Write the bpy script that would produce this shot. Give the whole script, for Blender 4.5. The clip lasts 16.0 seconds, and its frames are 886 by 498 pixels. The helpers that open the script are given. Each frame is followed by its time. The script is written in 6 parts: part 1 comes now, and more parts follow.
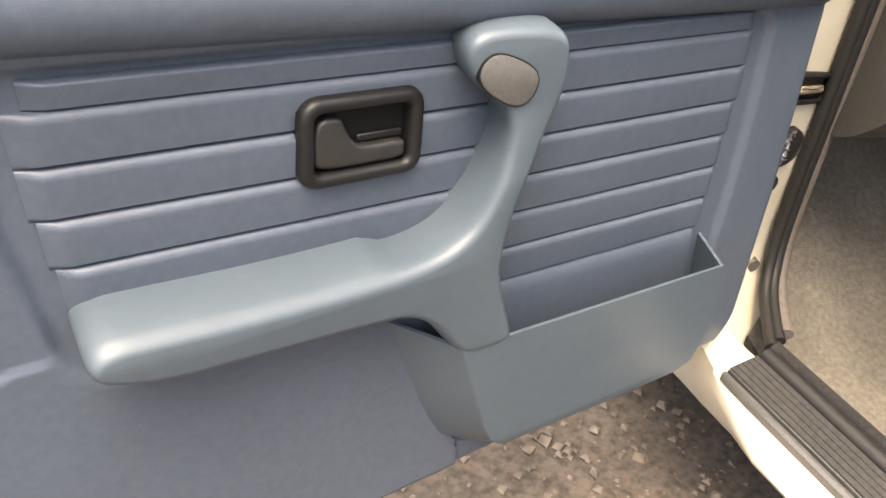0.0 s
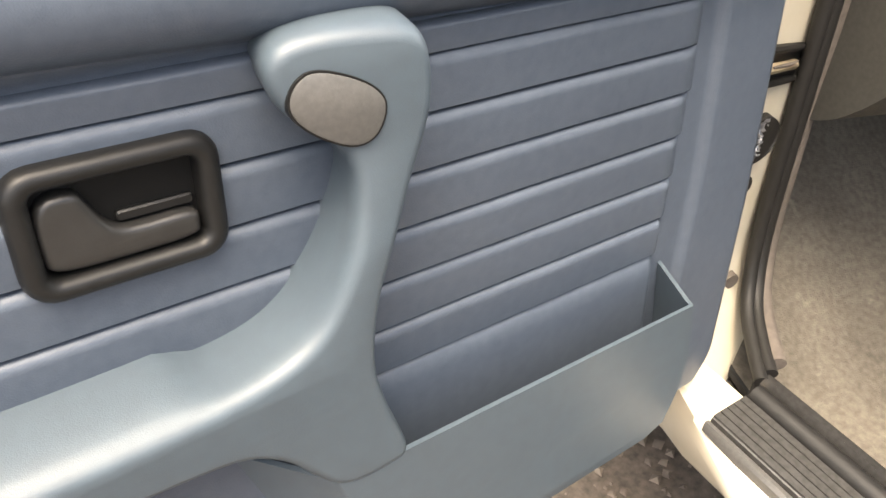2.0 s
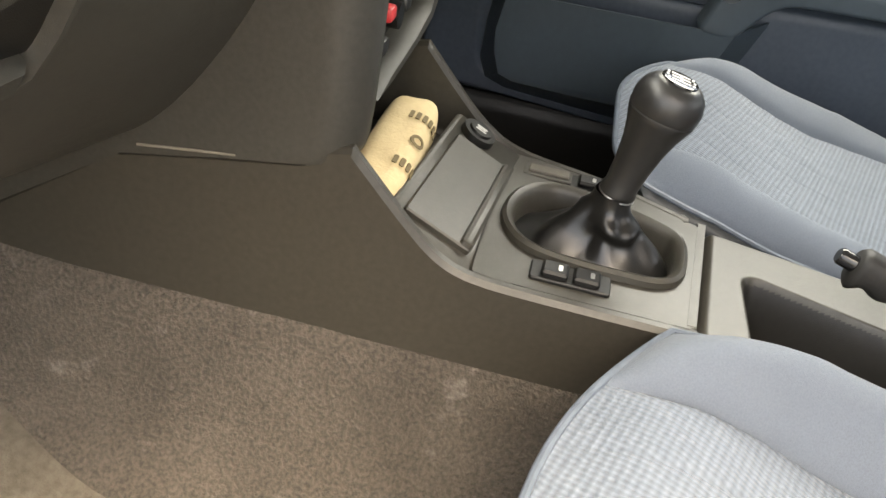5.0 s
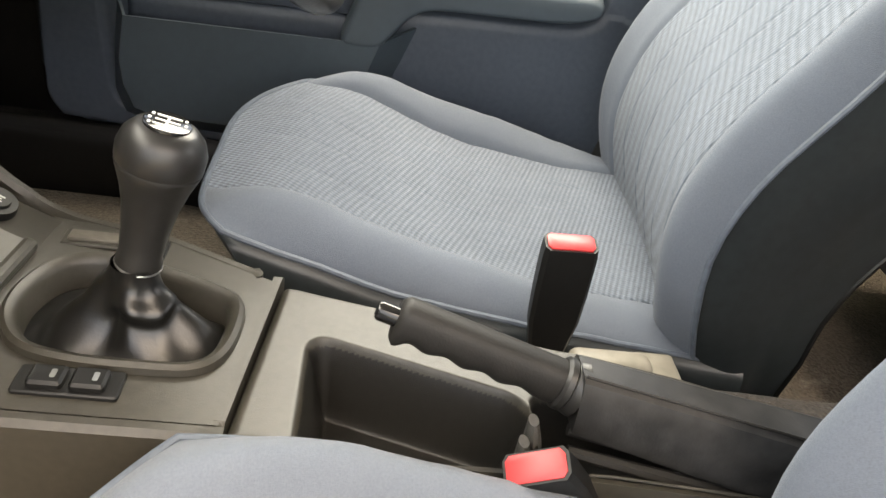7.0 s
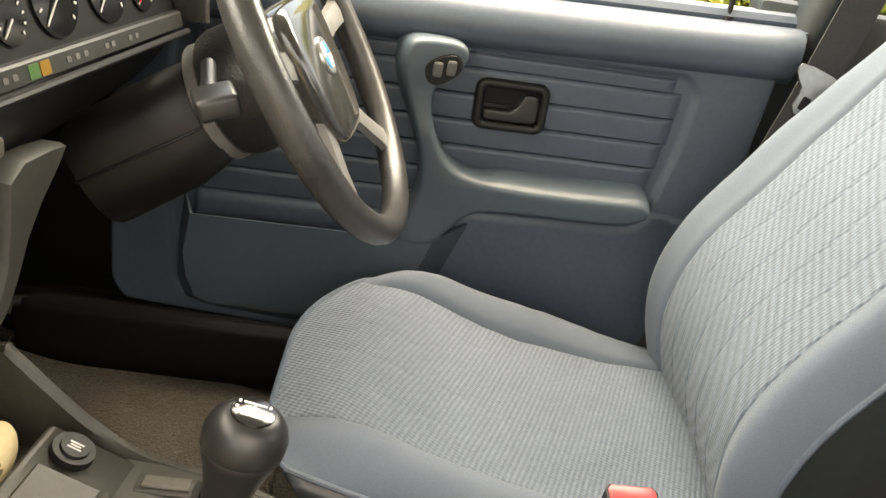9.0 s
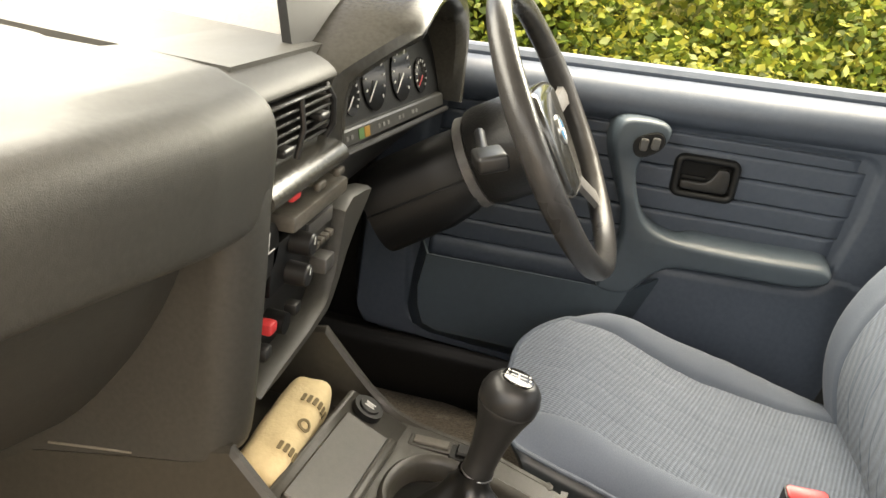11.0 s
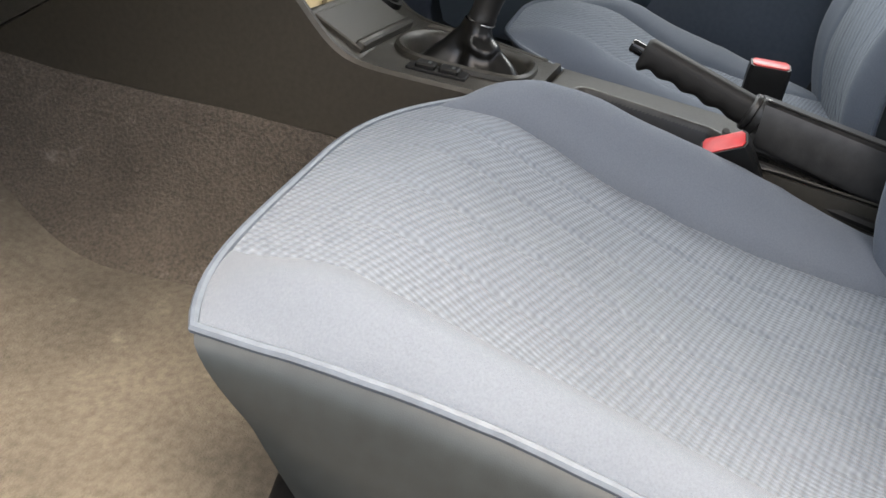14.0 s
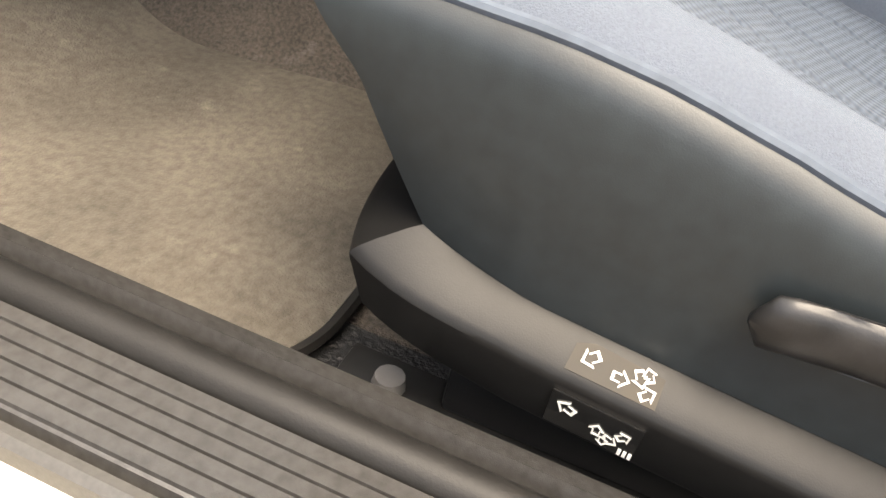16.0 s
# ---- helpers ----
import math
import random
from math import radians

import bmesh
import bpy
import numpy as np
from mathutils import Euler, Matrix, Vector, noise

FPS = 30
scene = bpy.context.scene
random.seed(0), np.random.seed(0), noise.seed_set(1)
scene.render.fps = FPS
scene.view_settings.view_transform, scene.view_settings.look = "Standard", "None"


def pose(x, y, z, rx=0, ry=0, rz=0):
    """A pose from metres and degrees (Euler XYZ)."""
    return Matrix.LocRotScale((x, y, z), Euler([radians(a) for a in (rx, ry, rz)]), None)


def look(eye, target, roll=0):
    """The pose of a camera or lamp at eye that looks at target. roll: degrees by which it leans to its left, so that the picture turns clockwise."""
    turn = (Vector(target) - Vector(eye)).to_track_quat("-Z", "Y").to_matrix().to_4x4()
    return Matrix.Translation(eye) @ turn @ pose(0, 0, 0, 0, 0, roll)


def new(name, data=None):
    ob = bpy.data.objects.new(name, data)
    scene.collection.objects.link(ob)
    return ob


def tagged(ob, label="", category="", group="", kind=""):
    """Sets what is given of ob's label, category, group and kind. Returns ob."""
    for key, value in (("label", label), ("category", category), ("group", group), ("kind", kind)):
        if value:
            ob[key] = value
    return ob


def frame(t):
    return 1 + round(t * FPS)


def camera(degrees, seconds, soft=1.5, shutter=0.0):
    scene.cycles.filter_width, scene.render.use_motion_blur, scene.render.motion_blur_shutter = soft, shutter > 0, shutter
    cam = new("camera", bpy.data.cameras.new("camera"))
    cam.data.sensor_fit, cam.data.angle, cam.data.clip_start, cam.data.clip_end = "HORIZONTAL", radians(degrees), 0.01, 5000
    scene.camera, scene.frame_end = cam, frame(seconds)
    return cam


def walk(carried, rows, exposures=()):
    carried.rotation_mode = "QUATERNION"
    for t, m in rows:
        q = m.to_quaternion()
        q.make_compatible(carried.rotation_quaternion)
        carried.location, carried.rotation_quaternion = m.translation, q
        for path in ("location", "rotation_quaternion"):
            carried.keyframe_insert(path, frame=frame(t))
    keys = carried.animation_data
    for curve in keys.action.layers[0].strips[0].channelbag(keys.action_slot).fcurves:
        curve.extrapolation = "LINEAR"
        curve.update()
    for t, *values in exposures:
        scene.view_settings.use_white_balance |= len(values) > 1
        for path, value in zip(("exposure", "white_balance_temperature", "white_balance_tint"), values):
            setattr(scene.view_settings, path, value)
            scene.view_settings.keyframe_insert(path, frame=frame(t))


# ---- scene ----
cam = camera(57.8, 16.0)
PATH = [
    (0, (-1.427, -0.071, 1.062), (-0.625, 1.274, -0.182), 5.5),
    (0.5, (-1.329, -0.107, 1.047), (-0.787, 1.392, -0.16), 0.8),
    (1, (-1.343, -0.039, 1.071), (-0.776, 1.442, -0.149), -0.9),
    (1.5, (-1.321, -0.002, 1.027), (-0.678, 1.429, -0.214), -0.8),
    (2, (-1.258, 0.061, 0.988), (-0.421, 1.366, -0.276), 1.4),
    (2.5, (-1.174, 0.1, 0.945), (-0.07, 1.2, -0.308), 5.6),
    (3, (-1.088, 0.114, 0.934), (0.208, 1.015, -0.294), 7.0),
    (3.5, (-0.931, 0.12, 0.929), (0.464, 0.78, -0.343), 8.2),
    (4, (-0.783, 0.058, 0.884), (0.721, 0.568, -0.33), 8.3),
    (4.5, (-0.697, 0.038, 0.892), (0.89, 0.35, -0.284), 10.1),
    (4.7, (-0.661, 0.025, 0.886), (0.952, 0.284, -0.268), 10.3),
    (6.8, (-0.484, -0.184, 0.882), (1.205, -0.391, -0.169), 10.3),
    (7, (-0.473, -0.207, 0.894), (1.215, -0.452, -0.15), 10.4),
    (7.5, (-0.452, -0.234, 0.907), (1.246, -0.557, -0.099), 10.9),
    (8, (-0.427, -0.229, 0.928), (1.293, -0.568, -0.034), 11.0),
    (8.5, (-0.421, -0.196, 0.958), (1.343, -0.473, 0.056), 10.7),
    (9, (-0.432, -0.158, 1.005), (1.384, -0.308, 0.18), 9.8),
    (9.5, (-0.462, -0.113, 1.037), (1.387, -0.116, 0.275), 9.0),
    (9.7, (-0.474, -0.1, 1.044), (1.382, -0.053, 0.299), 9.0),
    (11.8, (-0.76, -0.096, 1.022), (1.064, 0.255, 0.279), 7.9),
    (12, (-0.778, -0.104, 1.023), (1.036, 0.263, 0.266), 7.6),
    (12.5, (-0.821, -0.138, 0.99), (0.972, 0.243, 0.191), 7.0),
    (13, (-0.853, -0.177, 0.941), (0.912, 0.184, 0.072), 7.7),
    (13.5, (-0.87, -0.206, 0.849), (0.86, 0.108, -0.103), 8.7),
    (14, (-0.894, -0.215, 0.769), (0.834, 0.062, -0.2), 10.4),
    (14.5, (-0.902, -0.208, 0.729), (0.807, 0.057, -0.275), 11.5),
    (15, (-0.917, -0.218, 0.686), (0.757, 0.072, -0.371), 12.0),
    (15.5, (-0.92, -0.227, 0.65), (0.7, 0.103, -0.476), 11.8),
    (16, (-0.901, -0.215, 0.634), (0.664, 0.175, -0.548), 12.8),
]
walk(cam, [(t, look(eye, aim, roll)) for t, eye, aim, roll in PATH],
     exposures=[(0.0, 2.5, 7300, 10), (1.0, 2.42, 7400, 10), (2.0, 2.6, 7200, 8), (3.0, 2.65, 6100, 6), (4.0, 3.1, 7100, 6), (4.5, 3.38, 7900, 6), (7.0, 3.48, 8600, 8), (8.5, 3.45, 9200, 8), (9.5, 3.3, 9600, 8), (12.0, 3.2, 8500, 8), (13.0, 3.12, 8000, 8), (14.0, 2.4, 7200, 8), (14.5, 2.3, 7200, 8), (16.0, 2.4, 7200, 8)])

from mathutils.geometry import tessellate_polygon

# ---- light ----
world = bpy.data.worlds.new("sky")
scene.world = world
world.use_nodes = True
wn = world.node_tree.nodes
sky = wn.new("ShaderNodeTexSky")
sky.sky_type = "NISHITA"
sky.sun_disc = False
sky.sun_elevation, sky.sun_rotation = radians(73), radians(229)
sky.air_density, sky.dust_density, sky.ozone_density = 1.0, 7.0, 0.5
wn["Background"].inputs["Strength"].default_value = 0.12
world.node_tree.links.new(sky.outputs["Color"], wn["Background"].inputs["Color"])
sun = bpy.data.lights.new("sun", "SUN")
sun.energy, sun.angle, sun.color = 1.2, radians(50), (1.0, 0.95, 0.88)
new("sun", sun).matrix_world = look((-0.90, -0.78, 4.0), (0, 0, 0))


def window_light(name, eye, aim, size_x, size_y, watts):
    """Skylight that comes in through a window, as an area lamp in its opening."""
    lamp_ = bpy.data.lights.new(name, "AREA")
    lamp_.shape, lamp_.size, lamp_.size_y, lamp_.energy, lamp_.color = "RECTANGLE", size_x, size_y, watts, (0.92, 0.97, 1.0)
    new(name, lamp_).matrix_world = look(eye, aim)


window_light("windscreen_light", (0.0, 0.46, 1.22), (0.05, -0.25, 0.50), 1.10, 0.42, 1.7)
window_light("driver_window_light", (0.655, -0.30, 1.20), (0.15, -0.30, 0.55), 0.80, 0.22, 1.7)


# ---- materials ----
def material(name, colour, rough=0.6, metal=0.0, colour2=None, scale=40.0, detail=6.0, bump=0.0, bump_scale=300.0,
             big=0.0, spec=0.5, sheen=0.0, relief=0.001):
    """Two scales of variation: a fine grain with its own relief, and broad wear or soiling."""
    m = bpy.data.materials.new(name)
    m.use_nodes = True
    t = m.node_tree
    b = t.nodes["Principled BSDF"]
    b.inputs["Roughness"].default_value = rough
    b.inputs["Metallic"].default_value = metal
    b.inputs["Specular IOR Level"].default_value = spec
    if sheen:
        b.inputs["Sheen Weight"].default_value = sheen
        b.inputs["Sheen Roughness"].default_value = 0.4
    co = t.nodes.new("ShaderNodeTexCoord").outputs["Object"]
    colour2 = colour2 or tuple(c * 0.75 for c in colour)

    def noisy(s, d):
        n = t.nodes.new("ShaderNodeTexNoise")
        n.inputs["Scale"].default_value, n.inputs["Detail"].default_value = s, d
        t.links.new(co, n.inputs["Vector"])
        return n.outputs["Fac"]

    mix = t.nodes.new("ShaderNodeMix")
    mix.data_type = "RGBA"
    mix.inputs["A"].default_value, mix.inputs["B"].default_value = (*colour, 1), (*colour2, 1)
    ramp = t.nodes.new("ShaderNodeMapRange")
    ramp.inputs["From Min"].default_value, ramp.inputs["From Max"].default_value = 0.35, 0.7
    t.links.new(noisy(scale, detail), ramp.inputs["Value"])
    t.links.new(ramp.outputs["Result"], mix.inputs["Factor"])
    last = mix.outputs["Result"]
    if big:
        mul = t.nodes.new("ShaderNodeMix")
        mul.data_type, mul.blend_type = "RGBA", "MULTIPLY"
        mul.inputs["Factor"].default_value = 1.0
        r2 = t.nodes.new("ShaderNodeMapRange")
        r2.inputs["From Min"].default_value, r2.inputs["From Max"].default_value = 0.3, 0.7
        r2.inputs["To Min"].default_value, r2.inputs["To Max"].default_value = 1.0 - big, 1.0
        t.links.new(noisy(6.0, 4.0), r2.inputs["Value"])
        t.links.new(last, mul.inputs["A"])
        t.links.new(r2.outputs["Result"], mul.inputs["B"])
        last = mul.outputs["Result"]
    t.links.new(last, b.inputs["Base Color"])
    rr = t.nodes.new("ShaderNodeMapRange")
    rr.inputs["To Min"].default_value, rr.inputs["To Max"].default_value = rough * 0.85, min(1.0, rough * 1.15)
    t.links.new(noisy(9.0, 3.0), rr.inputs["Value"])
    t.links.new(rr.outputs["Result"], b.inputs["Roughness"])
    if bump:
        bm_ = t.nodes.new("ShaderNodeBump")
        bm_.inputs["Strength"].default_value = bump
        bm_.inputs["Distance"].default_value = relief
        t.links.new(noisy(bump_scale, 3.0), bm_.inputs["Height"])
        t.links.new(bm_.outputs["Normal"], b.inputs["Normal"])
    return m


VINYL = material("blue_vinyl", (0.067, 0.083, 0.110), 0.43, colour2=(0.056, 0.071, 0.096), scale=120, bump=0.25, bump_scale=900, big=0.12)
VINYL_SOFT = material("blue_moulded_plastic", (0.060, 0.080, 0.098), 0.44, colour2=(0.056, 0.073, 0.089), scale=90, bump=0.15, bump_scale=1200, big=0.1)
VINYL_DARK = material("dark_blue_vinyl", (0.024, 0.030, 0.033), 0.38, scale=90, bump=0.08, bump_scale=1500, big=0.15)
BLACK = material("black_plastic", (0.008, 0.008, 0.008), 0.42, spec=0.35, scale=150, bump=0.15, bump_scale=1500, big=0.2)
DASH = material("grained_dash_plastic", (0.046, 0.044, 0.038), 0.50, scale=200, bump=0.3, bump_scale=1300, big=0.12)
CONSOLE = material("worn_console_plastic", (0.046, 0.042, 0.034), 0.36, scale=160, bump=0.25, bump_scale=1500, big=0.15)
RUBBER = material("black_rubber", (0.016, 0.015, 0.014), 0.55, spec=0.35, scale=80, bump=0.2, bump_scale=500, big=0.25)
SEAL = material("dusty_brown_seal", (0.12, 0.10, 0.085), 0.8, scale=120, bump=0.5, bump_scale=700, big=0.3)
PAINT = material("cream_white_paint", (0.62, 0.575, 0.47), 0.25, colour2=(0.58, 0.52, 0.40), scale=14, big=0.1)
FABRIC = material("blue_grey_velour", (0.122, 0.143, 0.178), 0.9, colour2=(0.102, 0.121, 0.152), scale=700, bump=0.6, bump_scale=1400, big=0.08, sheen=0.12)
MAT = material("beige_floor_mat", (0.164, 0.145, 0.117), 0.95, colour2=(0.104, 0.091, 0.074), scale=120, bump=0.8, bump_scale=420, big=0.5, sheen=0.04, relief=0.002)
CARPET = material("grey_brown_carpet", (0.128, 0.108, 0.088), 0.95, colour2=(0.058, 0.050, 0.042), scale=260, detail=3.0, bump=1.0, bump_scale=260, big=0.45, sheen=0.06, relief=0.004)


def scuffed(m, colour):
    """Sparse pale scuffs and grit trodden into a carpet."""
    t = m.node_tree
    b = t.nodes["Principled BSDF"]
    old = b.inputs["Base Color"].links[0].from_socket
    n = t.nodes.new("ShaderNodeTexNoise")
    n.inputs["Scale"].default_value, n.inputs["Detail"].default_value, n.inputs["Roughness"].default_value = 22.0, 8.0, 0.7
    t.links.new(t.nodes.new("ShaderNodeTexCoord").outputs["Object"], n.inputs["Vector"])
    r = t.nodes.new("ShaderNodeMapRange")
    r.inputs["From Min"].default_value, r.inputs["From Max"].default_value, r.inputs["To Max"].default_value = 0.60, 0.74, 0.55
    t.links.new(n.outputs["Fac"], r.inputs["Value"])
    mx = t.nodes.new("ShaderNodeMix")
    mx.data_type = "RGBA"
    mx.inputs["B"].default_value = (*colour, 1)
    t.links.new(r.outputs["Result"], mx.inputs["Factor"])
    t.links.new(old, mx.inputs["A"])
    t.links.new(mx.outputs["Result"], b.inputs["Base Color"])


scuffed(CARPET, (0.26, 0.235, 0.21))
scuffed(MAT, (0.27, 0.24, 0.195))
METAL = material("bright_metal", (0.6, 0.6, 0.58), 0.3, metal=1.0, scale=60, big=0.1)
RED = material("red_plastic", (0.62, 0.045, 0.05), 0.35, scale=60, big=0.1)
CREAM = material("beige_sponge_cloth", (0.72, 0.58, 0.34), 0.9, colour2=(0.66, 0.52, 0.30), scale=120, bump=0.6, bump_scale=300, big=0.1)
WHITE = material("white_print", (0.75, 0.75, 0.72), 0.6, scale=60)
GREYPLATE = material("brushed_grey_plastic", (0.085, 0.082, 0.078), 0.35, colour2=(0.068, 0.066, 0.063), scale=300, bump=0.1, bump_scale=800)
LEATHER = material("black_leather", (0.009, 0.0088, 0.0085), 0.30, scale=90, bump=0.10, bump_scale=450, big=0.2)
DARKINK = material("brown_print", (0.17, 0.125, 0.06), 0.8, scale=60)


# ---- builders ----
def bm_of(verts, faces):
    bm = bmesh.new()
    vs = [bm.verts.new(v) for v in verts]
    for f in faces:
        try:
            bm.faces.new([vs[i] for i in f])
        except ValueError:
            pass
    bmesh.ops.recalc_face_normals(bm, faces=bm.faces)
    return bm


def merge(*bms):
    out = bms[0]
    for b in bms[1:]:
        me = bpy.data.meshes.new("tmp")
        b.to_mesh(me)
        out.from_mesh(me)
        bpy.data.meshes.remove(me)
        b.free()
    return out


def grid(fn, nu, nv, cu=False, cv=False, cap=False):
    """A sheet of quads over fn(u, v), u and v from 0 to 1; cu and cv close it round."""
    mu, mv = nu + (0 if cu else 1), nv + (0 if cv else 1)
    verts = [fn(i / nu, j / nv) for i in range(mu) for j in range(mv)]
    faces = []
    for i in range(nu):
        for j in range(nv):
            a, b = i, (i + 1) % mu
            c, d = j, (j + 1) % mv
            faces.append((a * mv + c, b * mv + c, b * mv + d, a * mv + d))
    if cap and cv:
        faces.append(tuple(range(mv)))
        faces.append(tuple((mu - 1) * mv + j for j in range(mv)))
    return bm_of(verts, faces)


def loft(rings, cap=True):
    n = len(rings[0])
    verts = [v for r in rings for v in r]
    faces = [(i * n + j, (i + 1) * n + j, (i + 1) * n + (j + 1) % n, i * n + (j + 1) % n)
             for i in range(len(rings) - 1) for j in range(n)]
    if cap:
        faces += [tuple(range(n)), tuple((len(rings) - 1) * n + j for j in range(n))]
    return bm_of(verts, faces)


def tube(pts, r, n=8, closed=False, flat=1.0):
    pts = [Vector(p) for p in pts]
    rings, side = [], None
    for i, p in enumerate(pts):
        a = pts[i - 1] if (i or closed) else p
        b = pts[(i + 1) % len(pts)] if (i + 1 < len(pts) or closed) else p
        d = (b - a).normalized()
        if side is None:
            side = d.cross(Vector((0.03, 0.05, 1)))
            if side.length < 0.2:
                side = d.cross(Vector((1, 0.1, 0)))
        s = (side - d * side.dot(d)).normalized()        # carried along, so that the tube never twists
        side = s
        q = s.cross(d)
        rad = r[i] if isinstance(r, (list, tuple)) else r
        rings.append([p + s * math.cos(k * math.tau / n) * rad + q * math.sin(k * math.tau / n) * rad * flat for k in range(n)])
    if closed:
        rings.append(rings[0])
        bm = loft(rings, cap=False)
        bmesh.ops.remove_doubles(bm, verts=bm.verts, dist=1e-6)
        return bm
    return loft(rings)


def box(c, s, bevel=0.004, seg=2, m=None):
    bm = bmesh.new()
    bmesh.ops.create_cube(bm, size=1.0)
    for v in bm.verts:
        v.co = Vector((v.co.x * s[0], v.co.y * s[1], v.co.z * s[2]))
    if bevel:
        bmesh.ops.bevel(bm, geom=bm.edges[:], offset=min(bevel, min(s) * 0.45), segments=seg, affect="EDGES", profile=0.5)
    if m:
        bmesh.ops.transform(bm, matrix=m, verts=bm.verts)
    bmesh.ops.translate(bm, vec=c, verts=bm.verts)
    return bm


def smooth_poly(pts, rounds=2, closed=True):
    for _ in range(rounds):
        out = []
        n = len(pts)
        for i in range(n if closed else n - 1):
            a, b = pts[i], pts[(i + 1) % n]
            out.append(tuple(p * 0.75 + q * 0.25 for p, q in zip(a, b)))
            out.append(tuple(p * 0.25 + q * 0.75 for p, q in zip(a, b)))
        if not closed:
            out = [pts[0]] + out + [pts[-1]]
        pts = out
    return pts


def inset(poly, d):
    """A closed flat outline moved inwards by d."""
    n = len(poly)
    area = sum(poly[i][0] * poly[(i + 1) % n][1] - poly[(i + 1) % n][0] * poly[i][1] for i in range(n))
    sg = 1 if area > 0 else -1
    out = []
    for i in range(n):
        a, b = Vector(poly[i - 1]), Vector(poly[(i + 1) % n])
        t = (b - a).normalized()
        out.append((poly[i][0] - sg * t.y * d, poly[i][1] + sg * t.x * d))
    return out


def molded(poly, levels, put, cap=True):
    """An outline raised through levels (inset, height); put maps (a, b, height) into the world."""
    rings = []
    for d, h in levels:
        p = inset(poly, d) if d else poly
        rings.append([put(x, y, h) for x, y in p])
    bm = loft(rings, cap=False)
    if cap:
        n = len(poly)
        for k in (0, len(rings) - 1):
            flat = inset(poly, levels[k][0]) if levels[k][0] else poly
            bm.verts.ensure_lookup_table()
            for tri in tessellate_polygon([[Vector((x, y, 0)) for x, y in flat]]):
                try:
                    bm.faces.new([bm.verts[k * n + j] for j in tri])
                except ValueError:
                    pass
    bmesh.ops.recalc_face_normals(bm, faces=bm.faces)
    return bm


def rounded(w, h, r, n=5):
    pts = []
    for cx, cy, a0 in ((w / 2 - r, h / 2 - r, 0), (-w / 2 + r, h / 2 - r, 90), (-w / 2 + r, -h / 2 + r, 180), (w / 2 - r, -h / 2 + r, 270)):
        for k in range(n + 1):
            a = radians(a0 + 90 * k / n)
            pts.append((cx + r * math.cos(a), cy + r * math.sin(a)))
    return pts


def ring_plate(outer, inner, levels, put):
    """A frame between two outlines of equal count, with height levels [(mix 0..1, height)]."""
    rings = []
    for f, h in levels:
        rings.append([put(a[0] * (1 - f) + b[0] * f, a[1] * (1 - f) + b[1] * f, h) for a, b in zip(outer, inner)])
    return loft(rings, cap=False)


def thing(name, loc, label, category, group="", kind=""):
    ob = new(name)
    ob.location = loc
    ob.empty_display_size = 0.05
    return tagged(ob, label, category, group, kind)


def root_of(ob):
    while ob.parent:
        ob = ob.parent
    return ob


def part(name, bm, mat, parent=None, label="", angle=38):
    """Links a bmesh, given in world metres, as one mesh under a thing or a part."""
    if parent is not None:
        bmesh.ops.translate(bm, vec=-root_of(parent).location, verts=bm.verts)
    me = bpy.data.meshes.new(name)
    for f in bm.faces:
        f.smooth = True
    bm.to_mesh(me)
    bm.free()
    me.set_sharp_from_angle(angle=radians(angle))
    me.materials.append(mat)
    ob = new(name, me)
    ob.parent = parent
    if label:
        ob["label"] = label
    return ob


def solo(name, bm, mat, label, category, group="", kind="", angle=38):
    return tagged(part(name, bm, mat, None, "", angle), label, category, group, kind)


def extrude_x(profile, x0, x1, put=None):
    """A closed (y, z) outline drawn along x."""
    rings = [[Vector((x, y, z)) for y, z in profile] for x in (x0, x1)]
    bm = loft(rings, cap=False)
    bm.verts.ensure_lookup_table()
    n = len(profile)
    for k in (0, 1):
        for tri in tessellate_polygon([[Vector((y, z, 0)) for y, z in profile]]):
            bm.faces.new([bm.verts[k * n + j] for j in tri])
    bmesh.ops.recalc_face_normals(bm, faces=bm.faces)
    return bm


